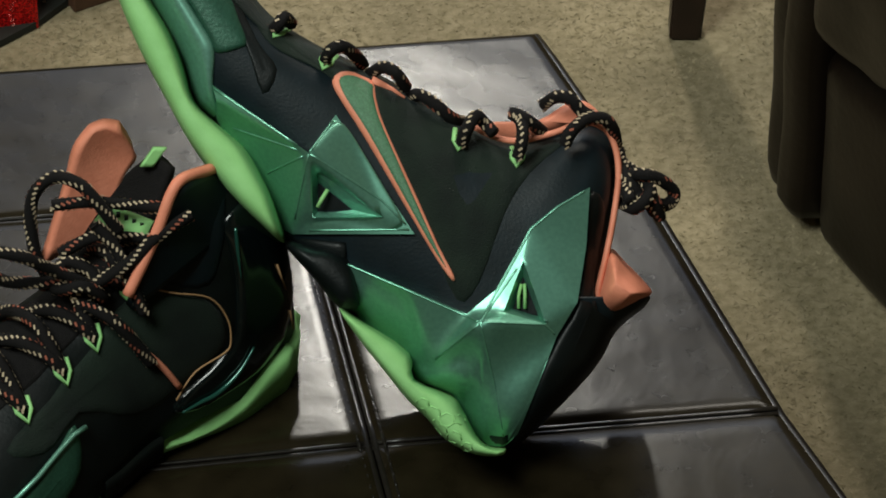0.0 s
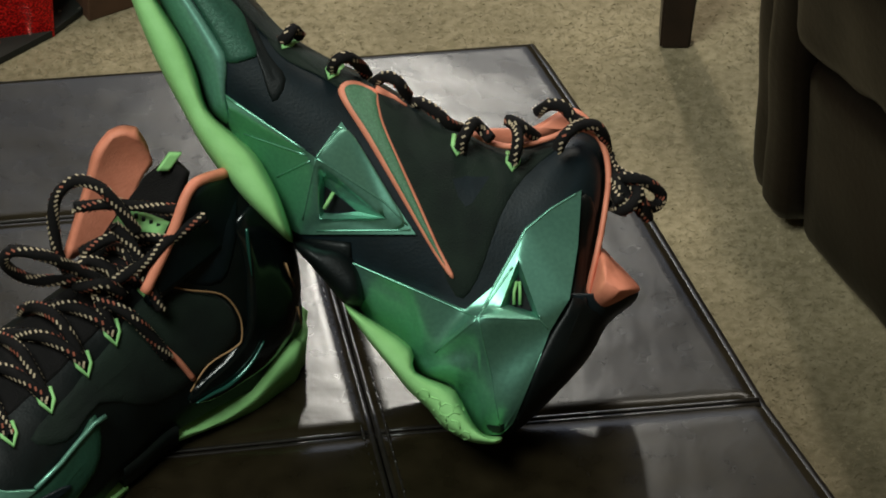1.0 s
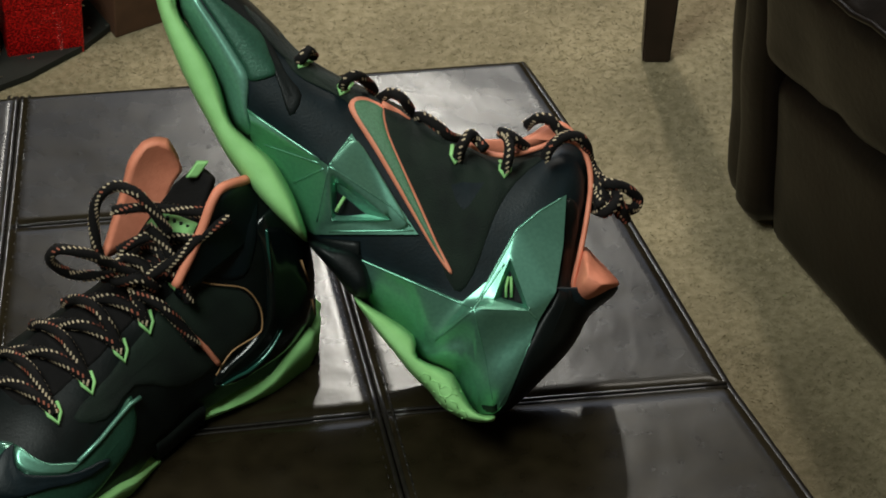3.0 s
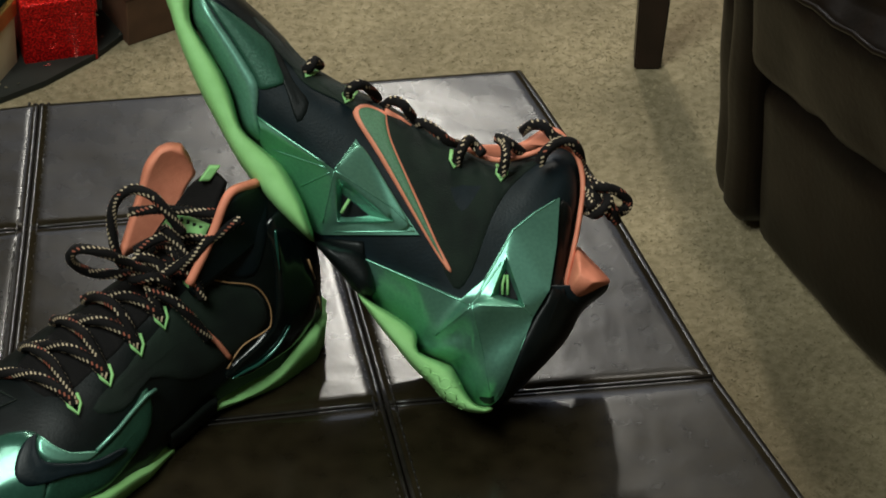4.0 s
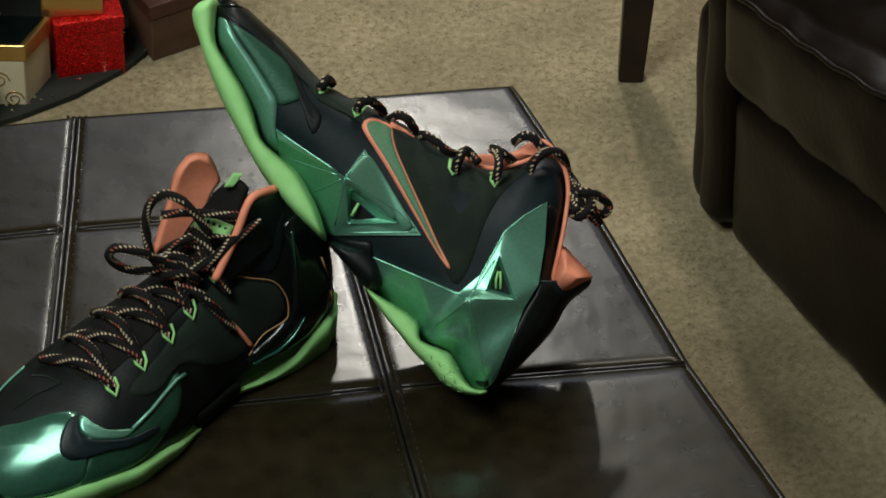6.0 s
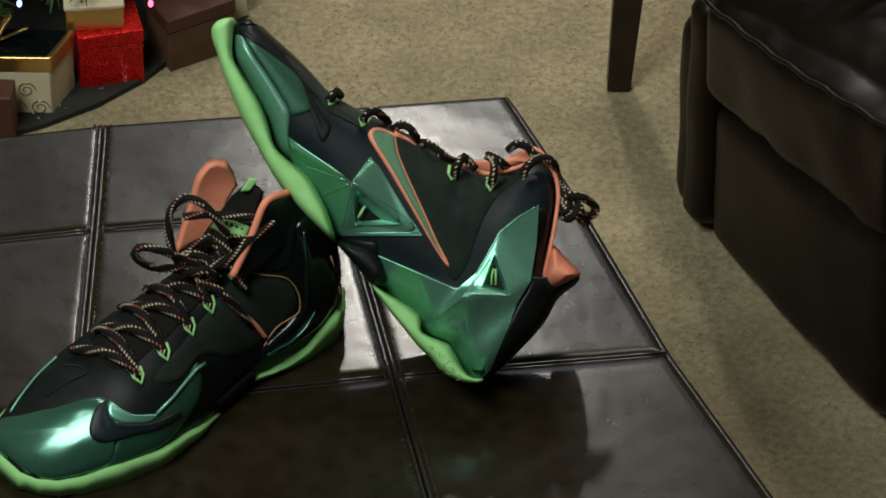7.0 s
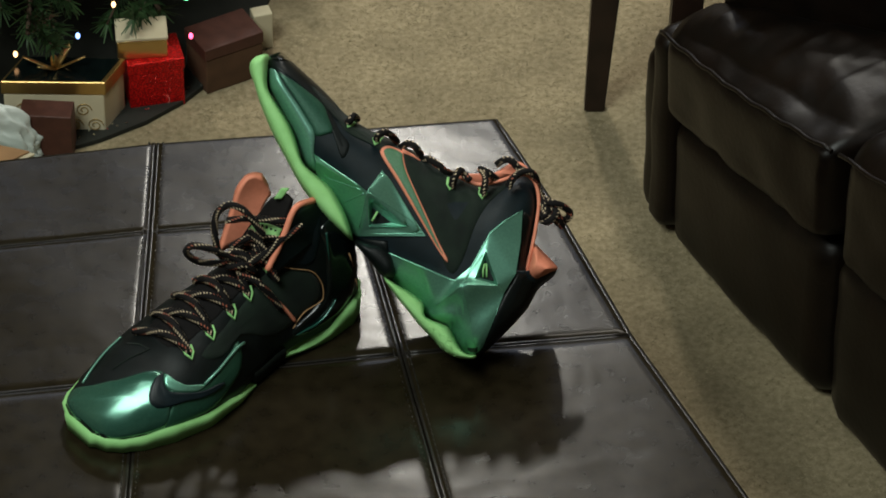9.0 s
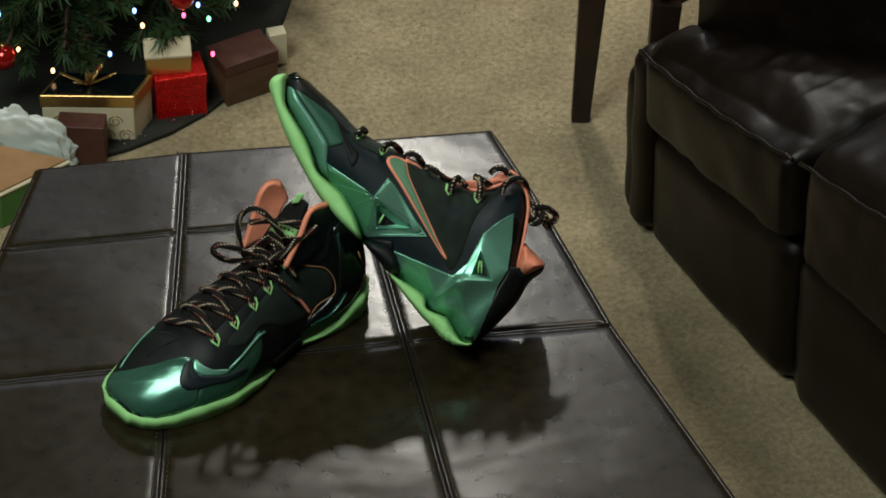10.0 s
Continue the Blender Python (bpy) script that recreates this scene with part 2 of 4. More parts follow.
part("base", bm, LEATHER, ottoman)


def panel_point(i, j, u, v):
    a = Vector(COLS[i][j]).lerp(Vector(COLS[i + 1][j]), u)
    b = Vector(COLS[i][j + 1]).lerp(Vector(COLS[i + 1][j + 1]), u)
    return a.lerp(b, v)


def dip(u):
    """Falls away at the seams."""
    e = min(u, 1 - u)
    return 1 - (1 - min(e / 0.035, 1)) ** 2.0


for i in range(3):
    for j in range(3):
        bm = bmesh.new()
        n = 56
        grid = []
        for a in range(n + 1):
            row = []
            for b in range(n + 1):
                u, v = 0.004 + 0.992 * a / n, 0.004 + 0.992 * b / n
                p = panel_point(i, j, u, v)
                w = noise.noise((p.x * 9 + i, p.y * 9, 3.1)) * 0.0009 + noise.noise((p.x * 34, p.y * 80 + j, 7.7)) * 0.00012 + noise.noise((p.x * 130, p.y * 60, i + 2.2)) * 0.00005
                row.append(bm.verts.new((p.x, p.y, TOP - 0.0028 + 0.0028 * min(dip(u), dip(v)) + w * min(dip(u), dip(v)))))
            grid.append(row)
        for a in range(n):
            for b in range(n):
                bm.faces.new((grid[a][b], grid[a + 1][b], grid[a + 1][b + 1], grid[a][b + 1]))
        part("panel", bm, LEATHER, ottoman)


def seam_line(col, per=14):
    return [Vector((p.x, p.y, 0)) for p in spline([(x, y, 0) for x, y in col], per, closed=False)]


def strip(path, off, r, z, name, mat, label="", flat=0.7):
    pts = []
    for k, p in enumerate(path):
        d = (path[min(k + 1, len(path) - 1)] - path[max(k - 1, 0)]).normalized()
        pts.append(p + Vector((d.y, -d.x, 0)) * off + Vector((0, 0, z)))
    part(name, tube(pts, r, 8, flat=flat), mat, ottoman, label)
    return pts


def stitches(path, name):
    bm = bmesh.new()
    for a, b in zip(path, path[1:]):
        n = max(1, int((b - a).length / 0.0062))
        for k in range(n):
            p, q = a.lerp(b, (k + 0.15) / n), a.lerp(b, (k + 0.75) / n)
            tube([p, p.lerp(q, 0.5) + Vector((0, 0, 0.0007)), q], 0.0006, 5, bm)
    tagged(part(name, bm, WELT, ottoman, "row of small raised stitches"), kind="stuff")


for col in (SEAM_L, SEAM_C):
    line = seam_line(col)
    for off in (-0.0020, 0.0020):
        strip(line, off, 0.0019, TOP - 0.0022, "welt", WELT, "raised leather seam welt")
    for off in (-0.0060, 0.0060):
        stitches(strip(line, off, 0.0010, TOP - 0.0009, "topstitch_band", WELT), "stitching")
for j in (1, 2):
    for i in range(3):
        a, b = COLS[i][j], COLS[i + 1][j]
        line = [Vector((*a, 0)).lerp(Vector((*b, 0)), k / 12) for k in range(13)]
        for off in (-0.0018, 0.0018):
            strip(line, off, 0.0016, TOP - 0.0022, "welt", WELT, "raised leather seam welt")
rim = [Vector((x, y, 0)) for x, y in ring]
rim.append(rim[0])
rimd = [rim[k].lerp(rim[k + 1], q / 6) for k in range(len(rim) - 1) for q in range(6)] + [rim[-1]]
for z in (TOP - 0.007, TOP - 0.016):
    part("piping", tube([p + Vector((0, 0, z)) for p in rimd], 0.0042, 8), WELT, ottoman, "rolled leather edge piping")
for x, y in ((-0.39, 0.23), (0.0, 0.28), (-0.52, -0.34), (0.21, -0.22)):
    part("foot", box(bmesh.new(), x - 0.02, y - 0.02, 0.0, x + 0.02, y + 0.02, 0.024, 0.003), WOOD, ottoman, smooth=False)

# ---- leaning shoe ----
# Shaped to fit the camera's view on a slanting sheet square to it: x along the room's width, v up the sheet, w out of
# it; sheet units are view pixels of 0.4156 mm.
SHEET_O = Vector((0.0, 0.0, TOP)) + BACK * 0.016
SHEET_V = Vector((0.0, math.sin(radians(40)), math.cos(radians(40))))
UNIT = 0.0004156 * 0.991


def sheet(px, py, w=0.0):
    return SHEET_O + Vector((1, 0, 0)) * ((px - 849) * UNIT) + SHEET_V * ((661 - py) * UNIT) + BACK * w


def flat2(pts):
    return [Vector(((p[0] - 849) * UNIT, (661 - p[1]) * UNIT, 0)) for p in pts]


def lift(x, v, w):
    return SHEET_O + Vector((1, 0, 0)) * x + SHEET_V * v + BACK * w


shoe_b = thing("basketball_shoe", "green and black high-top basketball shoe leaning heel-down against its pair", "shoe", (0, 0, TOP), "pair of shoes")


def inflate(outline, spine, half, rings=9, power=2.2, flip=1.0):
    """A body swelling from its outline to a spine, both ways."""
    O, S = outline, flat2(spine)
    bm = bmesh.new()
    T = [nearest_on(S, p) for p in O]
    rows = []
    for k in range(rings):
        s = k / (rings - 1) * 0.97
        h = half * (1 - (1 - s) ** power) ** (1 / power)
        rows.append([lift(*(p.lerp(q, s))[:2], h) for p, q in zip(O, T)])
    back = []
    for k in range(1, rings):
        s = k / (rings - 1) * 0.97
        h = half * (1 - (1 - s) ** power) ** (1 / power)
        back.append([lift(*(p.lerp(q, s))[:2], -h * flip) for p, q in zip(O, T)])
    skin(bm, back[::-1] + rows)
    return bm


BODY = [(430, 60), (440, 50), (456, 47), (470, 57), (500, 85), (530, 112), (562, 144), (582, 168), (604, 184), (642, 206), (690, 228), (735, 252),
        (772, 270), (815, 291), (860, 312), (905, 302), (938, 290), (962, 300), (974, 325), (975, 360), (968, 400), (960, 445), (956, 480), (966, 498),
        (990, 496), (1012, 486), (1004, 500), (975, 524), (955, 560), (930, 590), (905, 615), (880, 640), (855, 656), (835, 658),
        (812, 636), (795, 602), (745, 580), (735, 550), (690, 518), (660, 496), (636, 465), (604, 425), (588, 380), (560, 322), (505, 275), (488, 225), (450, 152), (430, 115)]
SPINE = [(470, 110), (560, 230), (690, 345), (800, 430), (880, 470), (880, 560)]
bm = inflate(spline(flat2(BODY), 3), SPINE, 0.036, 10, 2.3)
body_bvh_src = bm.copy()
TREE = BVHTree.FromBMesh(body_bvh_src)
part("upper", bm, NAVY, shoe_b, "blue-black fused upper")


def surf(x, v, extra=0.0):
    """The upper's front surface over a place on the sheet."""
    hit = TREE.ray_cast(lift(x, v, 0.2), -BACK)
    if hit[0] is None:
        return lift(x, v, extra)
    return hit[0] + BACK * extra


def pad(name, pts, mat, rise, parent, label="", spine=None, round_=True, rings=7, per=3, edge=0.22, dome=0.0, smooth=True, base=True):
    """A raised panel that follows the upper, with a rounded edge."""
    O = spline(flat2(pts), per) if round_ else straight(flat2(pts), per + 2)
    c = sum(O, Vector()) / len(O)
    S = flat2(spine) if spine else [c]
    T = [nearest_on(S, p) for p in O]
    bm = bmesh.new()
    rows = [[surf(p.x, p.y, -0.004) for p in O]]
    for k in range(rings):
        s = (k / (rings - 1)) ** 1.6 * 0.985
        e = rise * min(1, (s / edge)) ** 0.5 if s else 0.0
        e += dome * (1 - (1 - s) ** 2)
        rows.append([(surf(q.x, q.y, e) if base else lift(q.x, q.y, e)) for q in (p.lerp(t, s) for p, t in zip(O, T))])
    skin(bm, rows, cap0=False)
    return part(name, bm, mat, parent, label, smooth)


def facets(name, vs, fs, mat, parent, label="", ridge=0.0006):
    """A faceted shell piece: corners (x, y, height over the upper), faces, ridges on the creases and a skirt round the border."""
    bm = bmesh.new()
    F2 = flat2([v[:2] for v in vs])
    V = [bm.verts.new(surf(p.x, p.y, v[2])) for p, v in zip(F2, vs)]
    lay = bm.faces.layers.int.new("facet")
    for k, fc in enumerate(fs):
        bm.faces.new([V[q] for q in fc])[lay] = k
    bmesh.ops.triangulate(bm, faces=bm.faces[:], quad_method="BEAUTY", ngon_method="BEAUTY")
    bmesh.ops.subdivide_edges(bm, edges=bm.edges[:], cuts=7, use_grid_fill=True)
    for v in bm.verts:
        d = v.co - SHEET_O
        over = (v.co - surf(d.x, d.dot(SHEET_V))).dot(BACK)
        if over < 0.0016:
            v.co += BACK * (0.0016 - over) * (1.0 if over > -0.03 else 0.0)
    inner = [v for v in bm.verts if not v.is_boundary]
    for k in range(4):
        bmesh.ops.smooth_vert(bm, verts=inner, factor=0.5, use_axis_x=True, use_axis_y=True, use_axis_z=True)
    for v in bm.verts:
        d = v.co - SHEET_O
        over = (v.co - surf(d.x, d.dot(SHEET_V))).dot(BACK)
        if -0.03 < over < 0.0022:
            v.co += BACK * (0.0022 - over)
    border = [e for e in bm.edges if len(e.link_faces) == 1]
    r = bmesh.ops.extrude_edge_only(bm, edges=border)
    for v in [g for g in r["geom"] if isinstance(g, bmesh.types.BMVert)]:
        v.co -= BACK * 0.010
    for e in border:
        e.smooth = False
    return part(name, bm, mat, parent, label)


# soles
FORE = [(393, 70), (404, 56), (420, 50), (431, 52), (433, 72), (431, 117), (449, 150), (475, 190), (489, 225), (501, 268), (530, 295), (559, 318), (576, 346), (591, 380), (603, 421),
        (597, 425), (578, 409), (538, 370), (499, 320), (468, 265), (438, 208), (414, 150), (402, 110), (394, 88)]
bm = inflate(spline(flat2(FORE), 3), [(412, 75), (420, 120), (465, 210), (510, 300), (575, 380)], 0.040, 7, 3.2)
fore = part("forefoot_sole", bm, LIME, shoe_b, "lime green rubber forefoot sole")
HEELS = [(662, 499), (690, 514), (743, 548), (747, 578), (790, 596), (801, 610), (816, 640), (830, 654), (850, 656), (845, 663), (815, 663), (783, 648), (762, 624), (738, 601), (715, 572), (690, 541)]
bm = inflate(spline(flat2(HEELS), 3), [(690, 525), (722, 562), (770, 608), (815, 650), (838, 658)], 0.039, 7, 3.2)
HEEL_TREE = BVHTree.FromBMesh(bm)
heel = part("heel_sole", bm, LIME, shoe_b, "lime green rubber heel sole")
# moulded pattern on the heel sole
for hx, hy, r in ((768, 615, 9), (784, 622, 9), (777, 633, 7), (792, 641, 8), (757, 604, 7), (806, 652, 6), (798, 622, 6)):
    pts = []
    for a in (math.tau * k / 6 + 0.4 for k in range(7)):
        hit = HEEL_TREE.ray_cast(sheet(hx + r * math.cos(a) * 1.05, hy + r * math.sin(a) * 0.85, 0.2), -BACK)[0]
        if hit is not None:
            pts.append(hit)
    if len(pts) > 3:
        part("tread_ridge", tube(pts, 0.0005, 5), LIME, heel)
bm = inflate(spline(flat2([(600, 424), (640, 428), (676, 436), (690, 500), (664, 500), (636, 468)]), 3), [(640, 450), (668, 470)], 0.036, 6, 3)
part("shank", bm, BLACK, shoe_b, "black midfoot shank plate")
pad("shank_plate", [(612, 420), (672, 426), (676, 500), (664, 496), (640, 466)], BLACK, 0.003, shoe_b, round_=False)

# mesh side, dark overlays
pad("mesh_quarter", [(560, 146), (604, 186), (690, 232), (772, 274), (830, 306), (880, 316), (925, 305), (880, 345), (850, 390), (820, 470), (795, 490), (765, 420), (735, 350), (700, 290), (650, 240), (600, 215), (575, 190)],
    MESH, 0.0012, shoe_b, "dark green textile quarter", spine=[(600, 200), (720, 290), (800, 400), (840, 340)])
pad("toe_overlay", [(436, 62), (462, 58), (486, 76), (520, 106), (548, 150), (575, 205), (596, 235), (580, 262), (560, 205), (520, 140), (478, 100), (450, 84), (436, 80)],
    BLACK, 0.0010, shoe_b, spine=[(460, 72), (520, 125), (560, 180), (580, 235)])
pad("toe_stripe", [(515, 112), (540, 132), (575, 168), (596, 200), (580, 192), (548, 160)], MESH, 0.0016, shoe_b)
pad("toe_bumper", [(432, 62), (440, 50), (456, 46), (470, 56), (478, 66), (455, 64)], GLOSS, 0.003, shoe_b, "glossy black toe bumper")

# pearl shell pieces
pad("toe_shell", [(433, 84), (441, 81), (450, 88), (466, 115), (492, 152), (516, 190), (525, 206), (527, 222), (525, 250), (528, 285), (512, 278), (500, 262), (489, 224), (474, 189), (448, 149), (433, 118)],
    PEARL_PALE, 0.004, shoe_b, "pale pearl green toe side shell", spine=[(445, 105), (480, 165), (505, 215), (515, 260)], edge=0.5)
pad("toe_inset", [(452, 88), (480, 104), (512, 126), (543, 152), (554, 178), (563, 203), (557, 211), (529, 217), (519, 198), (492, 151), (466, 112)],
    PEARL_DEEP, 0.002, shoe_b, "deep green inset panel", spine=[(480, 115), (520, 165), (540, 200)])
H = 0.0045
star_v = [(632, 328, 0.0160), (524, 252, 0.0015), (528, 268, H), (545, 299, H), (584, 350, H), (601, 412, 0.002), (614, 411, H),
          (661, 285, 0.001), (668, 286, H), (744, 412, H), (748, 417, 0.001), (612, 417, 0.001), (527, 290, 0.003),
          (639, 346, 0.005), (713, 398, 0.005), (635, 399, 0.005)]
star_f = [(0, 1, 2, 3), (0, 3, 4), (0, 4, 5, 6), (3, 12, 5, 4), (2, 12, 3), (0, 7, 8), (0, 8, 9, 14), (0, 14, 13), (0, 13, 15, 6), (9, 6, 15, 14), (8, 7, 10, 9), (9, 10, 11, 6), (5, 11, 6)]
star = facets("midfoot_shell", star_v, star_f, PEARL, shoe_b, "faceted pearl green midfoot shell")
hole_v = [(639, 346, 0.005), (713, 398, 0.005), (635, 399, 0.005), (642, 362, -0.0005), (676, 389, -0.0005), (641, 391, -0.0005)]


def window(vs, name, parent):
    bm = bmesh.new()
    F2 = flat2([v[:2] for v in vs])
    V = [bm.verts.new(surf(p.x, p.y, v[2])) for p, v in zip(F2, vs)]
    for a, b, c, d in ((0, 1, 4, 3), (1, 2, 5, 4), (2, 0, 3, 5)):
        bm.faces.new((V[a], V[b], V[c], V[d]))
    part(name, bm, PEARL, parent, "", False)
    bm = bmesh.new()
    bm.faces.new([bm.verts.new(surf(p.x, p.y, 0.0006)) for p in F2[3:]])
    part("mesh_insert", bm, BLACK, parent, "black mesh window insert", False)



# Thin tubes added along the facet ridges to draw their bright highlight lines.
def ridge_glint(path, parent, r=0.0006):
    pts = []
    for a, b in zip(path, path[1:]):
        for k in range(8):
            t = k / 8
            pts.append(sheet(a[0] + (b[0] - a[0]) * t, a[1] + (b[1] - a[1]) * t, 0.2))
    out = []
    for p in pts:
        best = None
        for ob in (parent,):
            hit = SHELL[ob.name].ray_cast(p, -BACK)[0]
            best = hit if hit is not None else best
        if best is not None:
            out.append(best - BACK * r * 0.35)
    if len(out) > 3:
        part("ridge_glint", tube(out, r, 6), PEARL, parent)


def tree_of(ob):
    b = bmesh.new()
    b.from_mesh(ob.data)
    t = BVHTree.FromBMesh(b)
    b.free()
    return t


SHELL = {star.name: tree_of(star)}
for pth in (((526, 256), (632, 328)), ((546, 299), (630, 328)), ((585, 349), (631, 329)), ((632, 329), (613, 410)), ((633, 327), (661, 287)), ((633, 329), (712, 380), (742, 410)), ((742, 412), (616, 413))):
    ridge_glint(pth, star)
window(hole_v, "window_bevel", star)
part("cable", tube([sheet(641, 387, 0.0375), sheet(646, 378, 0.039), sheet(652, 368, 0.038)], 0.0010, 6), LIME, star, "lime green cable")

arm_v = [(820, 514, 0.0175), (668, 447, 0.003), (740, 477, 0.006), (806, 505, 0.005), (838, 478, 0.003), (866, 428, 0.004), (876, 409, 0.005), (906, 385, 0.005), (942, 365, 0.006),
         (938, 430, 0.006), (928, 492, 0.004), (905, 530, 0.002), (884, 585, -0.001), (862, 640, 0.0), (848, 654, 0.003), (830, 654, 0.003), (815, 640, 0.003),
         (800, 608, 0.004), (789, 596, 0.004), (740, 575, 0.004), (737, 546, 0.004), (690, 515, 0.003), (676, 498, 0.002), (762, 562, 0.005),
         (868, 446, 0.005), (893, 516, 0.005), (846, 503, 0.0065)]
arm_f = [(0, 3, 2, 23), (2, 1, 22, 21, 20, 23), (23, 20, 19, 18), (0, 23, 18, 17, 16, 15, 14), (0, 14, 13, 12, 11), (0, 26, 24, 5, 4, 3), (24, 6, 5), (24, 25, 10, 9, 8, 7, 6), (0, 11, 10, 25, 26)]
arm = facets("heel_shell", arm_v, arm_f, PEARL, shoe_b, "faceted pearl green heel shell")
SHELL[arm.name] = tree_of(arm)
for pth in (((670, 449), (740, 479), (806, 508), (820, 514)), ((821, 513), (839, 480), (867, 430), (877, 411), (906, 387), (940, 367)), ((820, 515), (764, 561)), ((821, 515), (836, 580), (848, 650)), ((822, 514), (892, 517), (904, 529)), ((822, 512), (867, 447))):
    ridge_glint(pth, arm)
window([(868, 446, 0.005), (893, 516, 0.005), (846, 503, 0.0065), (868, 466, -0.0005), (884, 507, -0.0005), (858, 499, -0.0005)], "window_bevel", arm)
for dx in (0, 7):
    part("cable", tube([sheet(863 + dx, 499, 0.038), sheet(863 + dx, 485, 0.039), sheet(866 + dx * 0.5, 472, 0.038)], 0.0008, 6), LIME, arm, "lime green cable")
pad("heel_counter", [(942, 372), (958, 380), (960, 420), (950, 470), (950, 500), (966, 512), (970, 528), (955, 560), (925, 595), (880, 640), (862, 648), (880, 590), (905, 535), (928, 495), (938, 430)],
    BLACK, 0.002, shoe_b, spine=[(948, 420), (945, 500), (910, 580)])
part("heel_badge", inflate(spline(flat2([(929, 545), (936, 544), (937, 551), (930, 553)]), 3), [(933, 548)], 0.030, 4), PEARL, shoe_b)

# swoosh-shaped side stripe with a coral border
OUT = [(657, 244), (664, 237), (676, 235), (692, 241), (704, 249), (706, 264), (712, 288), (730, 330), (752, 378), (774, 428), (792, 463), (789, 468), (768, 438), (728, 370), (690, 306), (667, 270), (658, 254)]
INN = [(663, 247), (671, 240), (686, 241), (703, 249), (704, 262), (710, 288), (728.5, 332), (750.5, 382), (771.5, 430), (782, 453), (764, 426), (730, 366), (694, 303), (671, 268)]
MID = [(672, 245), (690, 272), (720, 330), (755, 400), (785, 458)]
pad("side_stripe_border", OUT, CORAL, 0.0028, shoe_b, "coral side stripe border", spine=MID, rings=4)
hook = [flat2([p])[0] for p in ((700, 246), (710, 250), (723, 256), (737, 265))]
part("side_stripe_hook", tube([surf(p.x, p.y, 0.0012) for p in hook], 0.0024, 8, taper=lambda t: 1 - 0.75 * t), CORAL, shoe_b, "coral side stripe hook")
pad("side_stripe", INN, WOVEN, 0.0036, shoe_b, "green woven side stripe", spine=MID, rings=4)

# collar, heel tab, tongue
pad("tongue_lining", [(815, 291), (850, 293), (888, 288), (918, 270), (938, 267), (955, 280), (964, 296), (938, 292), (905, 304), (862, 314), (832, 306)], CORAL, 0.001, shoe_b, "coral tongue lining", base=False, dome=0.008)
rimp = spline([sheet(*p) for p in ((815, 298, 0.02), (838, 309, 0.02), (865, 313, 0.022), (903, 304, 0.022), (936, 292, 0.02), (960, 300, 0.018), (972, 322, 0.016), (975, 355, 0.016), (969, 400, 0.018), (961, 440, 0.02), (953, 474, 0.02), (952, 490, 0.02), (962, 500, 0.02))], 5, closed=False)
part("collar_rim", tube(rimp, 0.0015, 8), CORAL, shoe_b, "coral collar piping")
bm = inflate(spline(flat2([(966, 432), (985, 449), (1004, 468), (1014, 482), (1002, 490), (978, 503), (960, 509), (950, 494), (957, 462)]), 3), [(970, 472), (985, 482)], 0.046, 6, 1.8)
part("heel_tab", bm, CORAL, shoe_b, "coral padded heel tab")

# laces
LR = 0.0030
runs = [[(587, 192, .02), (596, 186, .03), (603, 176, .026), (610, 182, .014)],
        [(648, 226, .024), (655, 214, .034), (668, 209, .032), (682, 218, .02), (690, 228, .01)],
        [(698, 238, .012), (712, 231, .022), (727, 238, .026), (738, 254, .018)],
        [(742, 262, .012), (757, 263, .022), (775, 276, .024), (790, 288, .02), (802, 292, .01)],
        [(800, 316, .03), (806, 300, .034), (816, 286, .03), (826, 294, .026), (836, 305, .028)],
        [(862, 332, .034), (867, 312, .036), (866, 292, .03), (856, 283, .026), (872, 290, .03), (890, 303, .02)],
        [(914, 318, .034), (922, 302, .036), (938, 290, .03), (956, 288, .026), (968, 298, .02), (973, 316, .01)],
        [(892, 272, .01), (905, 264, .018), (920, 266, .022), (934, 280, .02), (952, 290, .02)]]
for run in runs:
    lace("lace", [sheet(*p) for p in run], LR, shoe_b, "black lace flecked with cream and coral")
knot = [[(976, 322, .004), (980, 345, .012), (992, 365, .018), (1006, 378, .014), (1016, 392, .008)],
        [(980, 352, .006), (1000, 350, .02), (1022, 356, .016), (1038, 370, .008), (1030, 384, .01), (1010, 380, .02), (990, 372, .016)],
        [(978, 380, .006), (990, 388, .02), (1004, 380, .024), (1010, 366, .02), (996, 356, .012), (984, 366, .018), (988, 380, .024)],
        [(984, 340, .002), (998, 352, .01), (1012, 376, .02), (1022, 398, .012)]]
for run in knot:
    lace("lace", [sheet(*p) for p in run], LR, shoe_b, "knotted black flecked lace bow")


def chevron(at, size, turn, parent, normal_pts):
    """An open lime lace loop."""
    path = []
    for dx, dy in ((-0.5, -0.75), (-0.42, 0.1), (0.0, 0.75), (0.42, 0.1), (0.5, -0.75)):
        c, s = math.cos(turn), math.sin(turn)
        path.append(normal_pts(at[0] + (dx * c - dy * s) * size, at[1] + (dx * s + dy * c) * size))
    part("lace_loop", tube(path, 0.0013, 6, flat=0.8), LIME, parent, "lime green lace loop")


def on_b(px, py):
    q = flat2([(px, py)])[0]
    return surf(q.x, q.y, 0.002)


for cx, cy, sz, tn in ((597, 190, 13, 0.6), (650, 224, 14, 0.4), (798, 312, 15, 0.2), (862, 331, 14, 0.1)):
    chevron((cx, cy), sz, tn, shoe_b, on_b)

# ---- standing shoe ----
A_HEEL = Vector((-0.1030, 0.0625, TOP))
A_L = Vector((-0.772, -0.672, 0))
A_N = Vector((0.640, -0.752, 0))


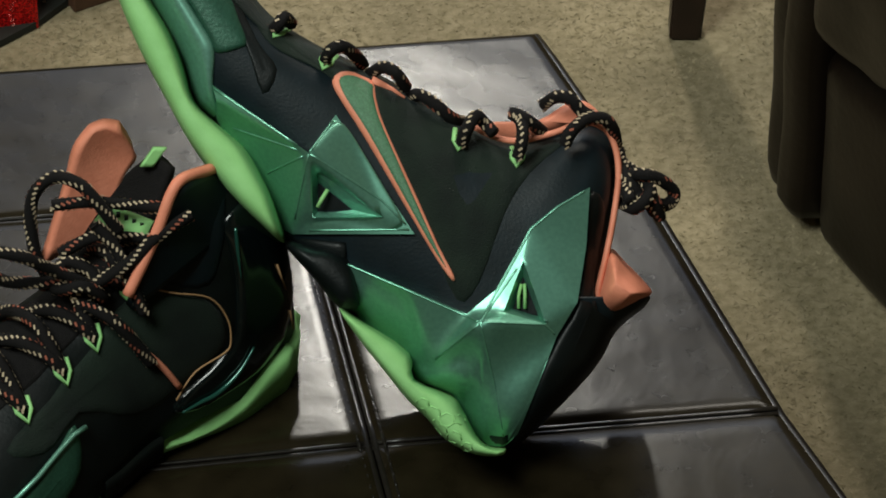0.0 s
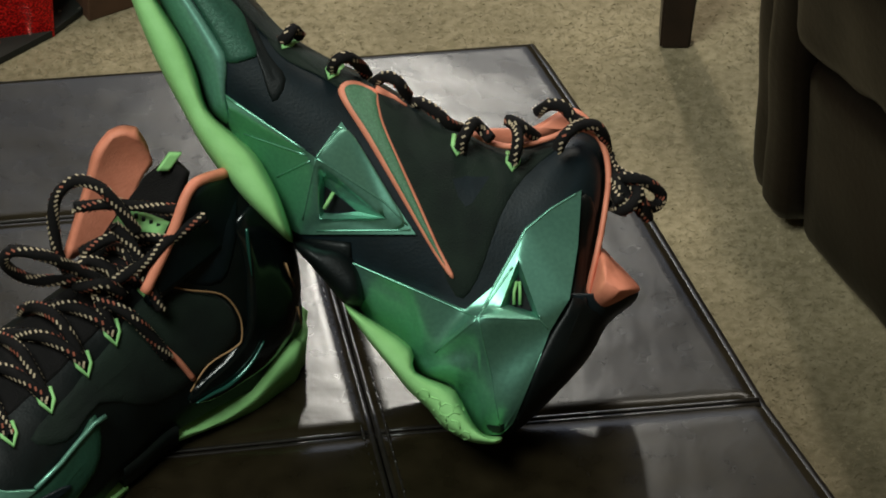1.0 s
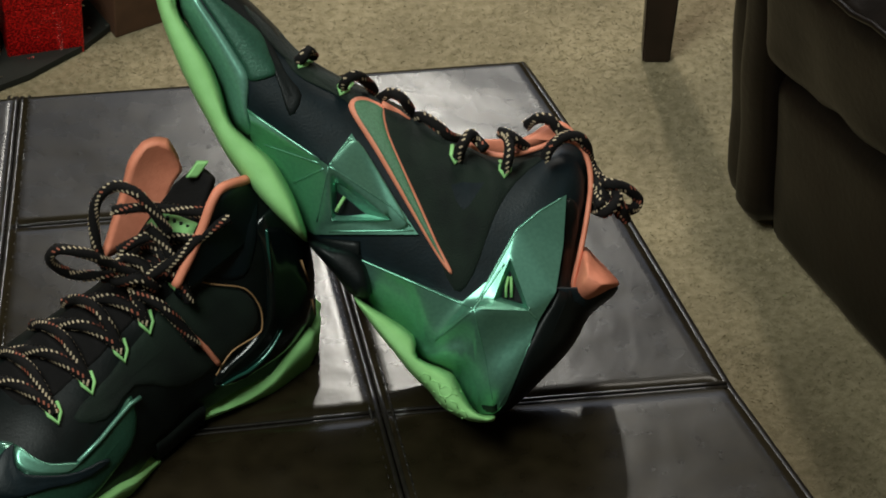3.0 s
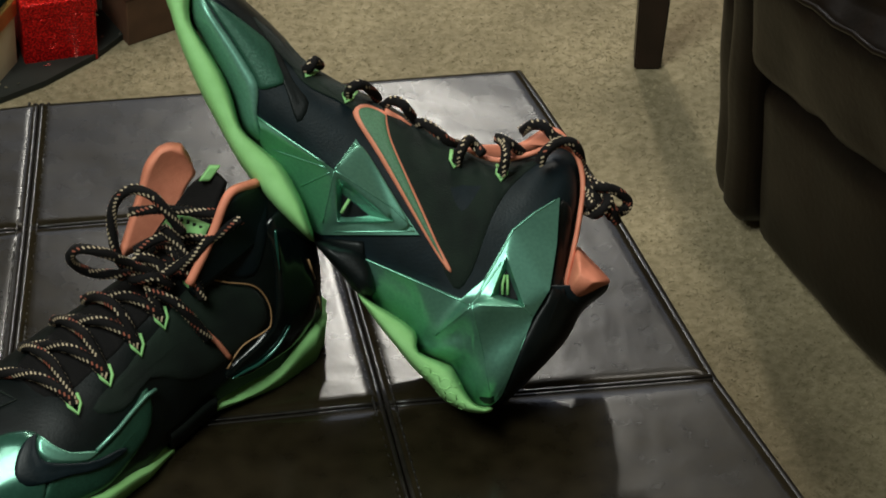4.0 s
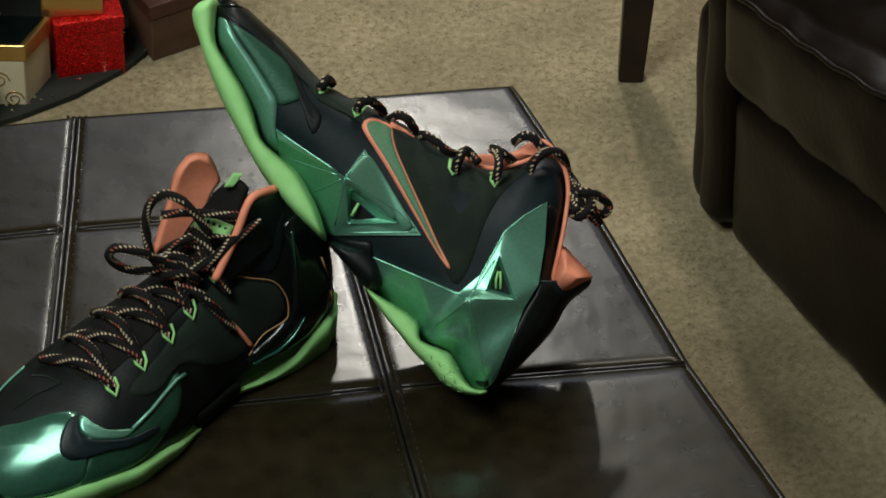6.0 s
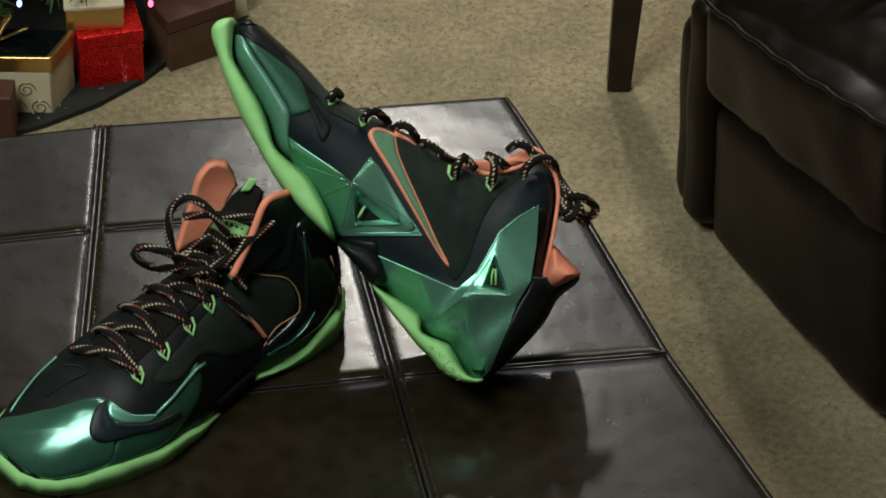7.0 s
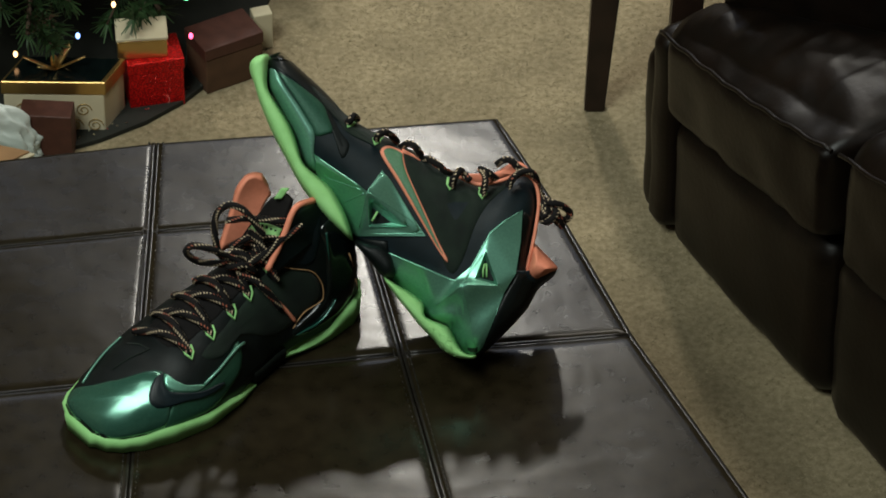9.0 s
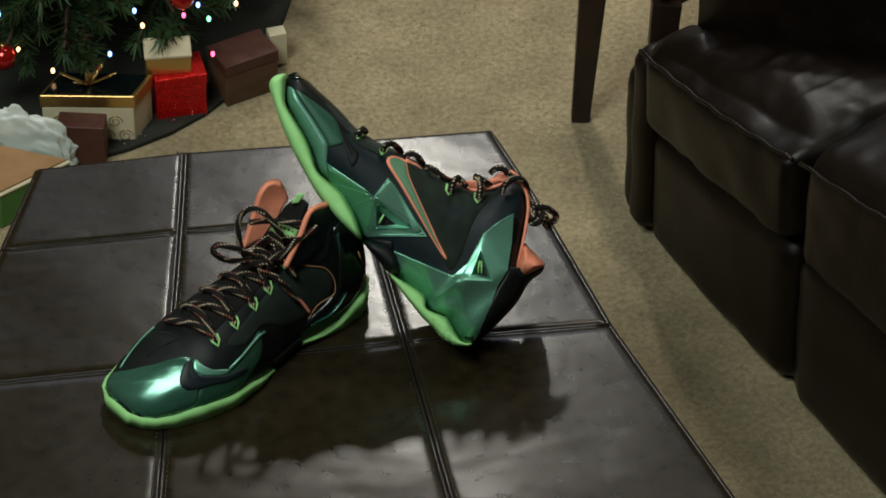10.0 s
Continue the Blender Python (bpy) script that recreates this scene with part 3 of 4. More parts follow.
def table(x, rows, col):
    for a, b in zip(rows, rows[1:]):
        if x <= b[0]:
            t = max(0.0, (x - a[0]) / (b[0] - a[0]))
            t = t * t * (3 - 2 * t) * 0.5 + t * 0.5
            return a[col] + (b[col] - a[col]) * t
    return rows[-1][col]


# length, middle line, half width, top height, foot of the upper, squareness
LAST = [(-0.006, -0.014, 0.010, 0.100, 0.030, 2.2), (0.000, -0.014, 0.022, 0.122, 0.020, 2.4), (0.014, -0.014, 0.030, 0.128, 0.016, 2.6), (0.040, -0.015, 0.034, 0.124, 0.014, 2.6),
        (0.065, -0.019, 0.036, 0.112, 0.014, 2.5), (0.090, -0.023, 0.040, 0.095, 0.013, 2.4), (0.120, -0.023, 0.047, 0.083, 0.012, 2.3), (0.150, -0.021, 0.054, 0.074, 0.011, 2.3),
        (0.180, -0.018, 0.056, 0.065, 0.011, 2.3), (0.210, -0.018, 0.052, 0.056, 0.012, 2.3), (0.235, -0.018, 0.044, 0.046, 0.014, 2.3), (0.252, -0.020, 0.037, 0.036, 0.013, 2.2),
        (0.263, -0.021, 0.028, 0.028, 0.013, 2.2), (0.269, -0.021, 0.014, 0.022, 0.014, 2.0)]


def on_a(s, a, extra=0.0):
    """A place on the standing shoe's upper: length s, and a from 0 (near side's foot) over the top (0.5) to 1."""
    nc, hw, zt, zb, p = (table(s, LAST, k) for k in range(1, 6))
    c, sn = math.cos(math.pi * a), math.sin(math.pi * a)
    y = hw * math.copysign(abs(c) ** (2 / p), c)
    z = abs(sn) ** (2 / p)
    y *= 1 - 0.22 * z * max(0, min(1, (zt - 0.06) / 0.05))
    n = Vector((0, c, sn))
    return A_HEEL + A_L * s + A_N * (nc + y + n.y * extra) + Vector((0, 0, (zb + (zt - zb) * z) * 0.975 + n.z * extra))


shoe_a = thing("basketball_shoe", "green and black high-top basketball shoe standing laced on the ottoman", "shoe", A_HEEL, "pair of shoes")
bm = bmesh.new()
rows = []
NS, NA = 60, 32
for k in range(NS + 1):
    s = -0.006 + 0.274 * k / NS
    ring2 = [on_a(s, q / NA) for q in range(NA + 1)]
    rows.append(ring2)
skin(bm, rows)
part("upper", bm, BLACK, shoe_a, "black upper")


def patch(name, pts, mat, rise, label="", round_=True, per=3, rings=6, spine=None, edge=0.25, parent=None):
    """A raised panel in the upper's own coordinates (length, way round)."""
    K = 0.16
    O3 = [Vector((p[0], p[1] * K, 0)) for p in pts]
    O = spline(O3, per) if round_ else straight(O3, per + 2)
    S = [Vector((p[0], p[1] * K, 0)) for p in spine] if spine else [sum(O, Vector()) / len(O)]
    T = [nearest_on(S, p) for p in O]
    bm = bmesh.new()
    rows = [[on_a(p.x, p.y / K, -0.003) for p in O]]
    for k in range(rings):
        f = (k / (rings - 1)) ** 1.5 * 0.985
        e = rise * min(1, f / edge) ** 0.5 if f else 0.0
        rows.append([on_a(q.x, q.y / K, e) for q in (p.lerp(t, f) for p, t in zip(O, T))])
    skin(bm, rows, cap0=False)
    return part(name, bm, mat, parent or shoe_a, label)


# sole: a wavy lime band under the forefoot and the heel, black between
def sole_band(name, s0, s1, low, high, mat, label, n=40, proud=0.004):
    """A band of rubber round the foot of the upper; low and high give its heights along the length."""
    bm = bmesh.new()
    lo, hi, inner = [], [], []
    for side in (0, 1):
        ks = range(n + 1) if side == 0 else range(n, -1, -1)
        for k in ks:
            s = s0 + (s1 - s0) * k / n
            nc, hw = table(s, LAST, 1), table(s, LAST, 2)
            sg = 1 if side == 0 else -1
            pr = proud * (min(1, (s - s0) / 0.03 + 0.1) if s0 > 0.1 else min(1, (s1 - s) / 0.03 + 0.1))
            y = nc + sg * (hw + pr)
            base = A_HEEL + A_L * s + A_N * y
            lo.append(base - A_N * sg * pr * 0.8 + Vector((0, 0, low(s))))
            hi.append(base + Vector((0, 0, high(s))))
            inner.append(base - A_N * sg * (proud + 0.008) + Vector((0, 0, high(s) + 0.001)))
    mid = [a.lerp(b, 0.5) + (b - a) * 0 for a, b in zip(lo, hi)]
    skin(bm, [lo, mid, hi, inner])
    return part(name, bm, mat, shoe_a, label)


def wave(s):
    return 0.0015 * math.sin(s * 95)


sole_band("forefoot_sole", 0.122, 0.271, lambda s: 0.0005 + max(0, (s - 0.235)) * 0.06, lambda s: 0.003 + 0.014 * max(0, min(1, (s - 0.122) / 0.055)) + wave(s) * min(1, (s - 0.122) / 0.03) - max(0, (s - 0.235)) * 0.04, LIME, "lime green rubber forefoot sole")
sole_band("heel_sole", -0.009, 0.088, lambda s: 0.0005 + max(0, (s - 0.055)) * 0.16, lambda s: 0.024 - 0.018 * max(0, min(1, (s - 0.012) / 0.06)) + 0.003 * math.sin(s * 90) * (1 if s > 0.01 else 0), LIME, "lime green rubber heel sole")
sole_band("shank", 0.086, 0.124, lambda s: 0.004, lambda s: 0.016, BLACK, "black midfoot shank", proud=0.002)

# toe shell and its stripe
patch("toe_shell", [(0.222, 0.03), (0.213, 0.16), (0.209, 0.26), (0.203, 0.37), (0.220, 0.45), (0.237, 0.52), (0.246, 0.60), (0.252, 0.72), (0.258, 0.86), (0.267, 0.80), (0.268, 0.5), (0.267, 0.2), (0.262, 0.06), (0.243, 0.03)],
      PEARL_TOE, 0.0022, "glossy pearl green toe shell", spine=[(0.218, 0.22), (0.235, 0.36), (0.255, 0.5), (0.262, 0.7)])
patch("toe_side_shell", [(0.222, 0.03), (0.213, 0.15), (0.208, 0.24), (0.203, 0.36), (0.200, 0.28), (0.193, 0.22), (0.182, 0.18), (0.165, 0.17), (0.150, 0.19), (0.134, 0.20), (0.138, 0.10), (0.160, 0.05), (0.185, 0.03)], PEARL_DEEP, 0.0018, "deep green forefoot side shell",
      spine=[(0.205, 0.16), (0.180, 0.10), (0.150, 0.13)])
patch("side_shell_top", [(0.203, 0.35), (0.199, 0.28), (0.193, 0.225), (0.182, 0.185), (0.178, 0.17), (0.188, 0.165), (0.198, 0.20), (0.206, 0.235), (0.209, 0.30)], PEARL, 0.0026, "pearl green shell corner", spine=[(0.204, 0.29), (0.197, 0.22), (0.186, 0.178)])
patch("toe_stripe", [(0.204, 0.36), (0.208, 0.32), (0.209, 0.27), (0.204, 0.23), (0.188, 0.165), (0.168, 0.13), (0.160, 0.10), (0.185, 0.12), (0.200, 0.15), (0.213, 0.165), (0.224, 0.19), (0.2275, 0.24), (0.223, 0.31), (0.214, 0.355)], NAVY, 0.0034,
      "dark navy curved stripe", spine=[(0.208, 0.35), (0.217, 0.28), (0.212, 0.20), (0.190, 0.145), (0.168, 0.115)])
part("shell_edge", tube([on_a(s, a, 0.0025) for s, a in ((0.180, 0.18), (0.163, 0.18), (0.150, 0.19), (0.138, 0.19), (0.130, 0.175))], 0.0013, 6), PEARL_PALE, shoe_a)
part("toe_emboss", tube([on_a(s, a, 0.0004) for s, a in ((0.228, 0.56), (0.214, 0.53), (0.198, 0.50), (0.200, 0.56), (0.204, 0.62))], 0.0005, 6), MESH, shoe_a, "embossed mark on the toe box")
part("far_edge", tube(spline([on_a(s, a, 0.001) for s, a in ((0.200, 0.72), (0.218, 0.72), (0.236, 0.71), (0.248, 0.70))], 4, closed=False), 0.0010, 6), PEARL_PALE, shoe_a)
# quarter, heel shell
patch("mesh_quarter", [(0.170, 0.30), (0.140, 0.31), (0.110, 0.32), (0.085, 0.34), (0.072, 0.26), (0.054, 0.185), (0.046, 0.12), (0.048, 0.075), (0.075, 0.06), (0.100, 0.08), (0.130, 0.21), (0.155, 0.21)], MESH, 0.0014, "dark green textile quarter",
      spine=[(0.150, 0.26), (0.10, 0.22), (0.065, 0.13)])
part("quarter_piping", tube(spline([on_a(s, a, 0.002) for s, a in ((0.082, 0.36), (0.069, 0.25), (0.052, 0.18), (0.045, 0.12), (0.045, 0.08), (0.049, 0.07), (0.065, 0.07), (0.077, 0.05))], 5, closed=False), 0.0005, 6), TAN_CARD, shoe_a, "fine tan piping")
patch("ankle_panel", [(0.080, 0.38), (0.064, 0.43), (0.040, 0.47), (0.026, 0.47), (0.034, 0.32), (0.040, 0.25), (0.050, 0.20), (0.068, 0.27)], NAVY, 0.0016, "blue-black ankle panel")
patch("heel_shell", [(0.036, 0.32), (0.020, 0.33), (0.008, 0.28), (0.000, 0.14), (0.001, 0.05), (0.019, 0.015), (0.040, 0.012), (0.068, 0.012), (0.078, 0.04), (0.045, 0.07), (0.038, 0.14), (0.036, 0.22)], GLOSS, 0.003, "glossy black heel shell",
      spine=[(0.024, 0.26), (0.018, 0.14), (0.035, 0.045), (0.06, 0.03)])
part("shell_edge", tube(spline([on_a(s, a, 0.0042) for s, a in ((0.076, 0.03), (0.066, 0.026), (0.056, 0.025), (0.044, 0.035), (0.034, 0.055))], 4, closed=False), 0.0013, 6, taper=lambda t: 0.4 + 0.6 * math.sin(math.pi * t)), SHINE, shoe_a, "shiny teal shell edge")
part("shell_edge", tube(spline([on_a(s, a, 0.0030) for s, a in ((0.032, 0.28), (0.034, 0.22), (0.035, 0.17))], 4, closed=False), 0.0011, 6, taper=lambda t: 0.3 + 0.7 * math.sin(math.pi * min(t + 0.2, 1))), SHINE, shoe_a, "shiny teal shell edge")
for s0, a0, s1, a1 in ((0.010, 0.10, 0.014, 0.15), (0.006, 0.03, 0.008, 0.06)):
    part("shell_slot", tube([on_a(s0, a0, 0.0035), on_a(s1, a1, 0.0035)], 0.0005, 5), TAN_CARD, shoe_a)
part("pull_tab", tube(spline([on_a(s, a, 0.003) for s, a in ((0.075, 0.07), (0.081, 0.125), (0.087, 0.18))], 4, closed=False), 0.0016, 6), CORAL, shoe_a, "coral tab at the quarter's edge")

# throat, tongue, collar
patch("throat", [(0.182, 0.42), (0.188, 0.52), (0.180, 0.62), (0.140, 0.62), (0.100, 0.60), (0.075, 0.58), (0.068, 0.44), (0.100, 0.39), (0.140, 0.38)], LACE, 0.0008, "black padded throat", spine=[(0.16, 0.52), (0.08, 0.52)])


def aw(s, n, z):
    return A_HEEL + A_L * s + A_N * n + Vector((0, 0, z * 0.97))


def slab(name, quad_rows, thick, mat, label=""):
    """A thin curved flap: rows of points, given thickness."""
    bm = bmesh.new()
    front = [spline(r, 4, closed=False) for r in quad_rows]
    cols = [spline([f[k] for f in front], 4, closed=False) for k in range(len(front[0]))]
    G = [[c[j] for c in cols] for j in range(len(cols[0]))]
    vs = [[bm.verts.new(p) for p in r] for r in G]
    for a, b in zip(vs, vs[1:]):
        for i in range(len(a) - 1):
            bm.faces.new((a[i], a[i + 1], b[i + 1], b[i]))
    ob = part(name, bm, mat, shoe_a, label)
    md = ob.modifiers.new("thickness", "SOLIDIFY")
    md.thickness, md.offset = thick, 0
    return ob


slab("tongue", [[aw(0.094, -0.040, 0.088), aw(0.090, -0.022, 0.096), aw(0.086, -0.006, 0.096)], [aw(0.072, -0.040, 0.110), aw(0.066, -0.026, 0.118), aw(0.064, -0.010, 0.122)],
                [aw(0.060, -0.034, 0.130), aw(0.053, -0.026, 0.143), aw(0.049, -0.016, 0.140)]], 0.007, LACE, "black padded tongue")
slab("tongue_tab", [[aw(0.062, -0.024, 0.143), aw(0.057, -0.021, 0.142)], [aw(0.054, -0.024, 0.150), aw(0.049, -0.021, 0.149)]], 0.003, LIME, "lime green tongue tab")
slab("tongue_badge", [[aw(0.089, -0.024, 0.125), aw(0.075, -0.004, 0.119)], [aw(0.080, -0.024, 0.131), aw(0.070, -0.004, 0.127)]], 0.003, LIME, "lime green tongue badge")
for q in range(5):
    c = aw(0.0822 - q * 0.0020, -0.020 + q * 0.0032, 0.1295 - q * 0.0010)
    part("badge_bar", box(bmesh.new(), c.x - 0.0009, c.y - 0.0009, c.z - 0.0010, c.x + 0.0009, c.y + 0.0009, c.z + 0.0012), MESH, shoe_a, smooth=False)
slab("far_collar", [[aw(0.094, -0.060, 0.080), aw(0.080, -0.056, 0.084), aw(0.066, -0.050, 0.088)], [aw(0.078, -0.061, 0.117), aw(0.066, -0.056, 0.116), aw(0.054, -0.050, 0.116)],
                    [aw(0.072, -0.060, 0.136), aw(0.058, -0.056, 0.134), aw(0.046, -0.050, 0.126)], [aw(0.064, -0.058, 0.146), aw(0.058, -0.056, 0.147), aw(0.053, -0.052, 0.145)]], 0.006, CORAL, "coral padded collar lining")
rimp = spline([aw(*p) for p in ((0.092, 0.004, 0.100), (0.080, 0.004, 0.118), (0.071, 0.003, 0.132), (0.064, 0.002, 0.144), (0.056, 0.000, 0.147), (0.037, -0.006, 0.138), (0.020, -0.014, 0.128), (0.008, -0.022, 0.126))], 5, closed=False)
part("collar_rim", tube(rimp, 0.0028, 8), CORAL, shoe_a, "coral collar piping")
slab("near_collar", [[aw(0.090, 0.002, 0.090), aw(0.060, 0.004, 0.100), aw(0.022, -0.002, 0.105)], [aw(0.080, 0.002, 0.112), aw(0.058, 0.002, 0.120), aw(0.020, -0.008, 0.116)],
                     [aw(0.064, 0.001, 0.142), aw(0.054, -0.001, 0.145), aw(0.020, -0.014, 0.126)]], 0.006, NAVY, "padded blue-black ankle collar")

# lacing
near_eyes = [(0.178, 0.36), (0.154, 0.345), (0.129, 0.335), (0.109, 0.34), (0.085, 0.36), (0.067, 0.36)]
far_eyes = [(0.194, 0.64), (0.172, 0.66), (0.150, 0.65), (0.130, 0.64), (0.108, 0.62), (0.088, 0.60)]
for (s0, a0), (s1, a1) in zip(near_eyes, far_eyes):
    mid = [on_a(s0, a0, 0.002), on_a(s0 * 0.8 + s1 * 0.2, a0 * 0.8 + a1 * 0.2, 0.006), on_a((s0 + s1) / 2, (a0 + a1) / 2, 0.007), on_a(s1, a1, 0.003)]
    lace("lace", mid, 0.0030, shoe_a, "black lace flecked with cream and coral")
for (s0, a0), (s1, a1) in zip(near_eyes, far_eyes[1:]):
    lace("lace", [on_a(s0, a0, 0.002), on_a(s0 * 0.6 + s1 * 0.4, a0 * 0.6 + a1 * 0.4, 0.010), on_a(s0 * 0.3 + s1 * 0.7, a0 * 0.3 + a1 * 0.7, 0.008), on_a(s1, a1, 0.003)], 0.0030, shoe_a, "black lace flecked with cream and coral")
for s0, a0 in near_eyes:
    P0, du, dv = on_a(s0, a0 - 0.03, 0.002), on_a(s0 + 0.006, a0 - 0.03, 0.002), on_a(s0, a0 + 0.03, 0.002)
    eu, ev = (du - P0).normalized(), (dv - P0).normalized()
    dn = (-ev * 0.85 + eu * 0.25).normalized()
    sd = dn.cross(eu.cross(ev)).normalized()
    c = on_a(s0, a0, 0.0022)
    pth = [c - dn * 0.0055 + sd * 0.0034, c + dn * 0.001 + sd * 0.0034, c + dn * 0.007, c + dn * 0.001 - sd * 0.0034, c - dn * 0.0055 - sd * 0.0034]
    part("lace_loop", tube(pth, 0.0012, 6), LIME, shoe_a, "lime green lace loop")
bows = [[(0.108, -0.014, 0.100), (0.114, -0.024, 0.104), (0.118, -0.030, 0.121), (0.114, -0.035, 0.145), (0.106, -0.030, 0.157), (0.099, -0.020, 0.156), (0.094, -0.012, 0.146), (0.088, -0.006, 0.130)],
        [(0.110, -0.016, 0.106), (0.132, -0.030, 0.109), (0.145, -0.034, 0.124), (0.143, -0.030, 0.134), (0.132, -0.020, 0.131), (0.116, -0.016, 0.115), (0.104, -0.010, 0.104)],
        [(0.110, -0.012, 0.100), (0.089, 0.000, 0.114), (0.076, 0.004, 0.125), (0.058, 0.008, 0.132)],
        [(0.110, -0.012, 0.098), (0.101, 0.004, 0.090), (0.093, 0.010, 0.074), (0.087, 0.013, 0.061)],
        [(0.112, -0.022, 0.098), (0.104, -0.010, 0.104), (0.100, -0.004, 0.098), (0.108, -0.006, 0.108), (0.116, -0.018, 0.104), (0.106, -0.024, 0.110), (0.098, -0.012, 0.104), (0.110, -0.008, 0.094)],
        [(0.107, -0.030, 0.141), (0.092, -0.020, 0.141), (0.077, -0.008, 0.138), (0.066, 0.002, 0.136)],
        [(0.091, -0.020, 0.127), (0.087, -0.010, 0.116), (0.088, 0.002, 0.102), (0.086, 0.008, 0.088)],
        [(0.104, -0.030, 0.110), (0.092, -0.022, 0.118), (0.080, -0.010, 0.120), (0.068, 0.004, 0.118)]]
for b in bows:
    lace("lace", [aw(*p) for p in b], 0.0029, shoe_a, "tied black flecked lace bow")

# ---- sofa ----
sofa = thing("leather_sofa", "dark brown leather reclining sofa with plump seat cushions", "sofa", (0.5, 0.4, 0))
S_A, S_B = Vector((0.187, 0.603)), Vector((0.322, 0.355))
SD = (S_B - S_A).normalized()
SIN = Vector((-SD.y, SD.x))
if SIN.x < 0:
    SIN = -SIN


def sp(along, into, z):
    p = S_A + SD * along + SIN * into
    return Vector((p.x, p.y, z))


def cushion(name, a0, a1, i0, i1, zlo, zhi, mat, label="", r=0.03, puff=0.0, low=0.0, high=0.0, wrinkle=0.0, skew=0.0, skew_front=0.0):
    """A soft block: rounded, swollen and creased."""
    bm = bmesh.new()
    n = 44 if name == "seat_cushion" else 16
    bmesh.ops.create_cube(bm, size=2)
    bmesh.ops.subdivide_edges(bm, edges=bm.edges[:], cuts=n, use_grid_fill=True)
    hx, hy, hz = (a1 - a0) / 2, (i1 - i0) / 2, (zhi - zlo) / 2
    for v in bm.verts:
        c = v.co.copy()
        q = Vector((c.x * hx, c.y * hy, c.z * hz))
        core = Vector((max(-hx + r, min(hx - r, q.x)), max(-hy + r, min(hy - r, q.y)), max(-hz + r, min(hz - r, q.z))))
        d = q - core
        if d.length > 1e-9:
            q = core + d.normalized() * r
        sw = (1 - c.x * c.x) * (1 - c.y * c.y)
        if c.z > 0.9:
            q.z += puff * sw
        if c.y < -0.9:
            q.y -= puff * 0.5 * (1 - c.x * c.x) * (1 - c.z * c.z)
        f = (q.z / hz + 1) / 2
        back = max(0.0, min(1.0, (q.y / hy + 1) / 2))
        w = sp((a0 + a1) / 2 + q.x, (i0 + i1) / 2 + q.y + (skew * back + skew_front * (1 - back)) * (q.x + hx), (zlo + zhi) / 2 + q.z + (low + (high - low) * f) * (q.x + hx))
        # Seat tops are tipped up towards the back to catch a lamp's sheen.
        if name == "seat_cushion" and c.z > 0:
            w.z += c.z * 0.27 * min(q.y + hy, 0.16)
        if wrinkle and c.z > 0.3 and name == "seat_cushion":
            lead = max(0.0, 1 - abs(q.y + hy - 0.020) / 0.026)
            run = (a0 + a1) / 2 + q.x
            w.z += lead * 0.0012 * math.sin(run * 430 + 2.5 * noise.noise((run * 40, q.y * 20, 1.3)))
        if wrinkle:
            w.z += wrinkle * noise.noise((w.x * 34, w.y * 34, w.z * 30))
            w += Vector((SIN.x, SIN.y, 0)) * wrinkle * 0.6 * noise.noise((w.x * 22 + 5, w.y * 22, w.z * 18))
        v.co = w
    return part(name, bm, mat, sofa, label)


cushion("footrest_panel", 0.000, 0.281, 0.002, 0.10, 0.004, 0.156, SOFA_LEATHER, "padded leather footrest panel", 0.022, 0.010, 0.0, 0.13, 0.003)
cushion("footrest_panel", 0.286, 0.760, 0.002, 0.10, 0.004, 0.192, SOFA_LEATHER, "padded leather footrest panel", 0.022, 0.010, 0.0, 0.12, 0.003)
cushion("seat_cushion", -0.004, 0.302, -0.010, 0.045, 0.158, 0.272, SOFA_LEATHER, "plump creased leather seat cushion", 0.026, 0.014, 0.13, 0.22, 0.005, 0.66)
cushion("seat_cushion", 0.307, 0.760, -0.010, 0.250, 0.196, 0.342, SOFA_LEATHER, "plump creased leather seat cushion", 0.026, 0.014, 0.12, 0.30, 0.005, 0.66)
# Backrest cut low so it doesn't block the sheen on the seats.
cushion("backrest", 0.012, 0.760, 0.030, 0.150, 0.24, 0.43, SOFA_LEATHER, "low padded leather backrest", 0.03, 0.0, 0.2, 0.1, 0.004, 0.64, 0.64)
cushion("side_panel", -0.062, -0.014, 0.004, 0.300, 0.006, 0.205, SOFA_LEATHER, "rounded leather side", 0.022, 0.0, 0, 0, 0.003)
cushion("side_panel", -0.034, 0.004, -0.004, 0.300, 0.010, 0.245, SOFA_LEATHER, "rounded leather side", 0.017, 0.0, 0, 0, 0.003)
for a0, a1, z0, rise in ((0.002, 0.298, 0.264, 0.22), (0.311, 0.755, 0.334, 0.30)):
    pth = [sp(a0 + (a1 - a0) * k / 24, -0.012 - 0.007 * math.sin(math.pi * k / 24), z0 + rise * (a1 - a0) * k / 24 + 0.0015 * math.sin(k * 1.7)) for k in range(25)]
    part("piping", tube(pth, 0.0022, 8), SOFA_LEATHER, sofa, "leather seam piping")
for a, i in ((0.03, 0.06), (0.68, 0.06), (0.03, 0.42), (0.68, 0.42)):
    c = sp(a, i, 0)
    part("foot", box(bmesh.new(), c.x - 0.02, c.y - 0.02, 0, c.x + 0.02, c.y + 0.02, 0.03, 0.003), WOOD, sofa, smooth=False)

# ---- side table behind the sofa ----
side_table = thing("side_table", "dark stained wooden side table with tapered legs", "table", (0.24, 0.84, 0))
CORNERS = ((0.1245, 0.815), (0.196, 0.720), (0.350, 0.840), (0.275, 0.933))
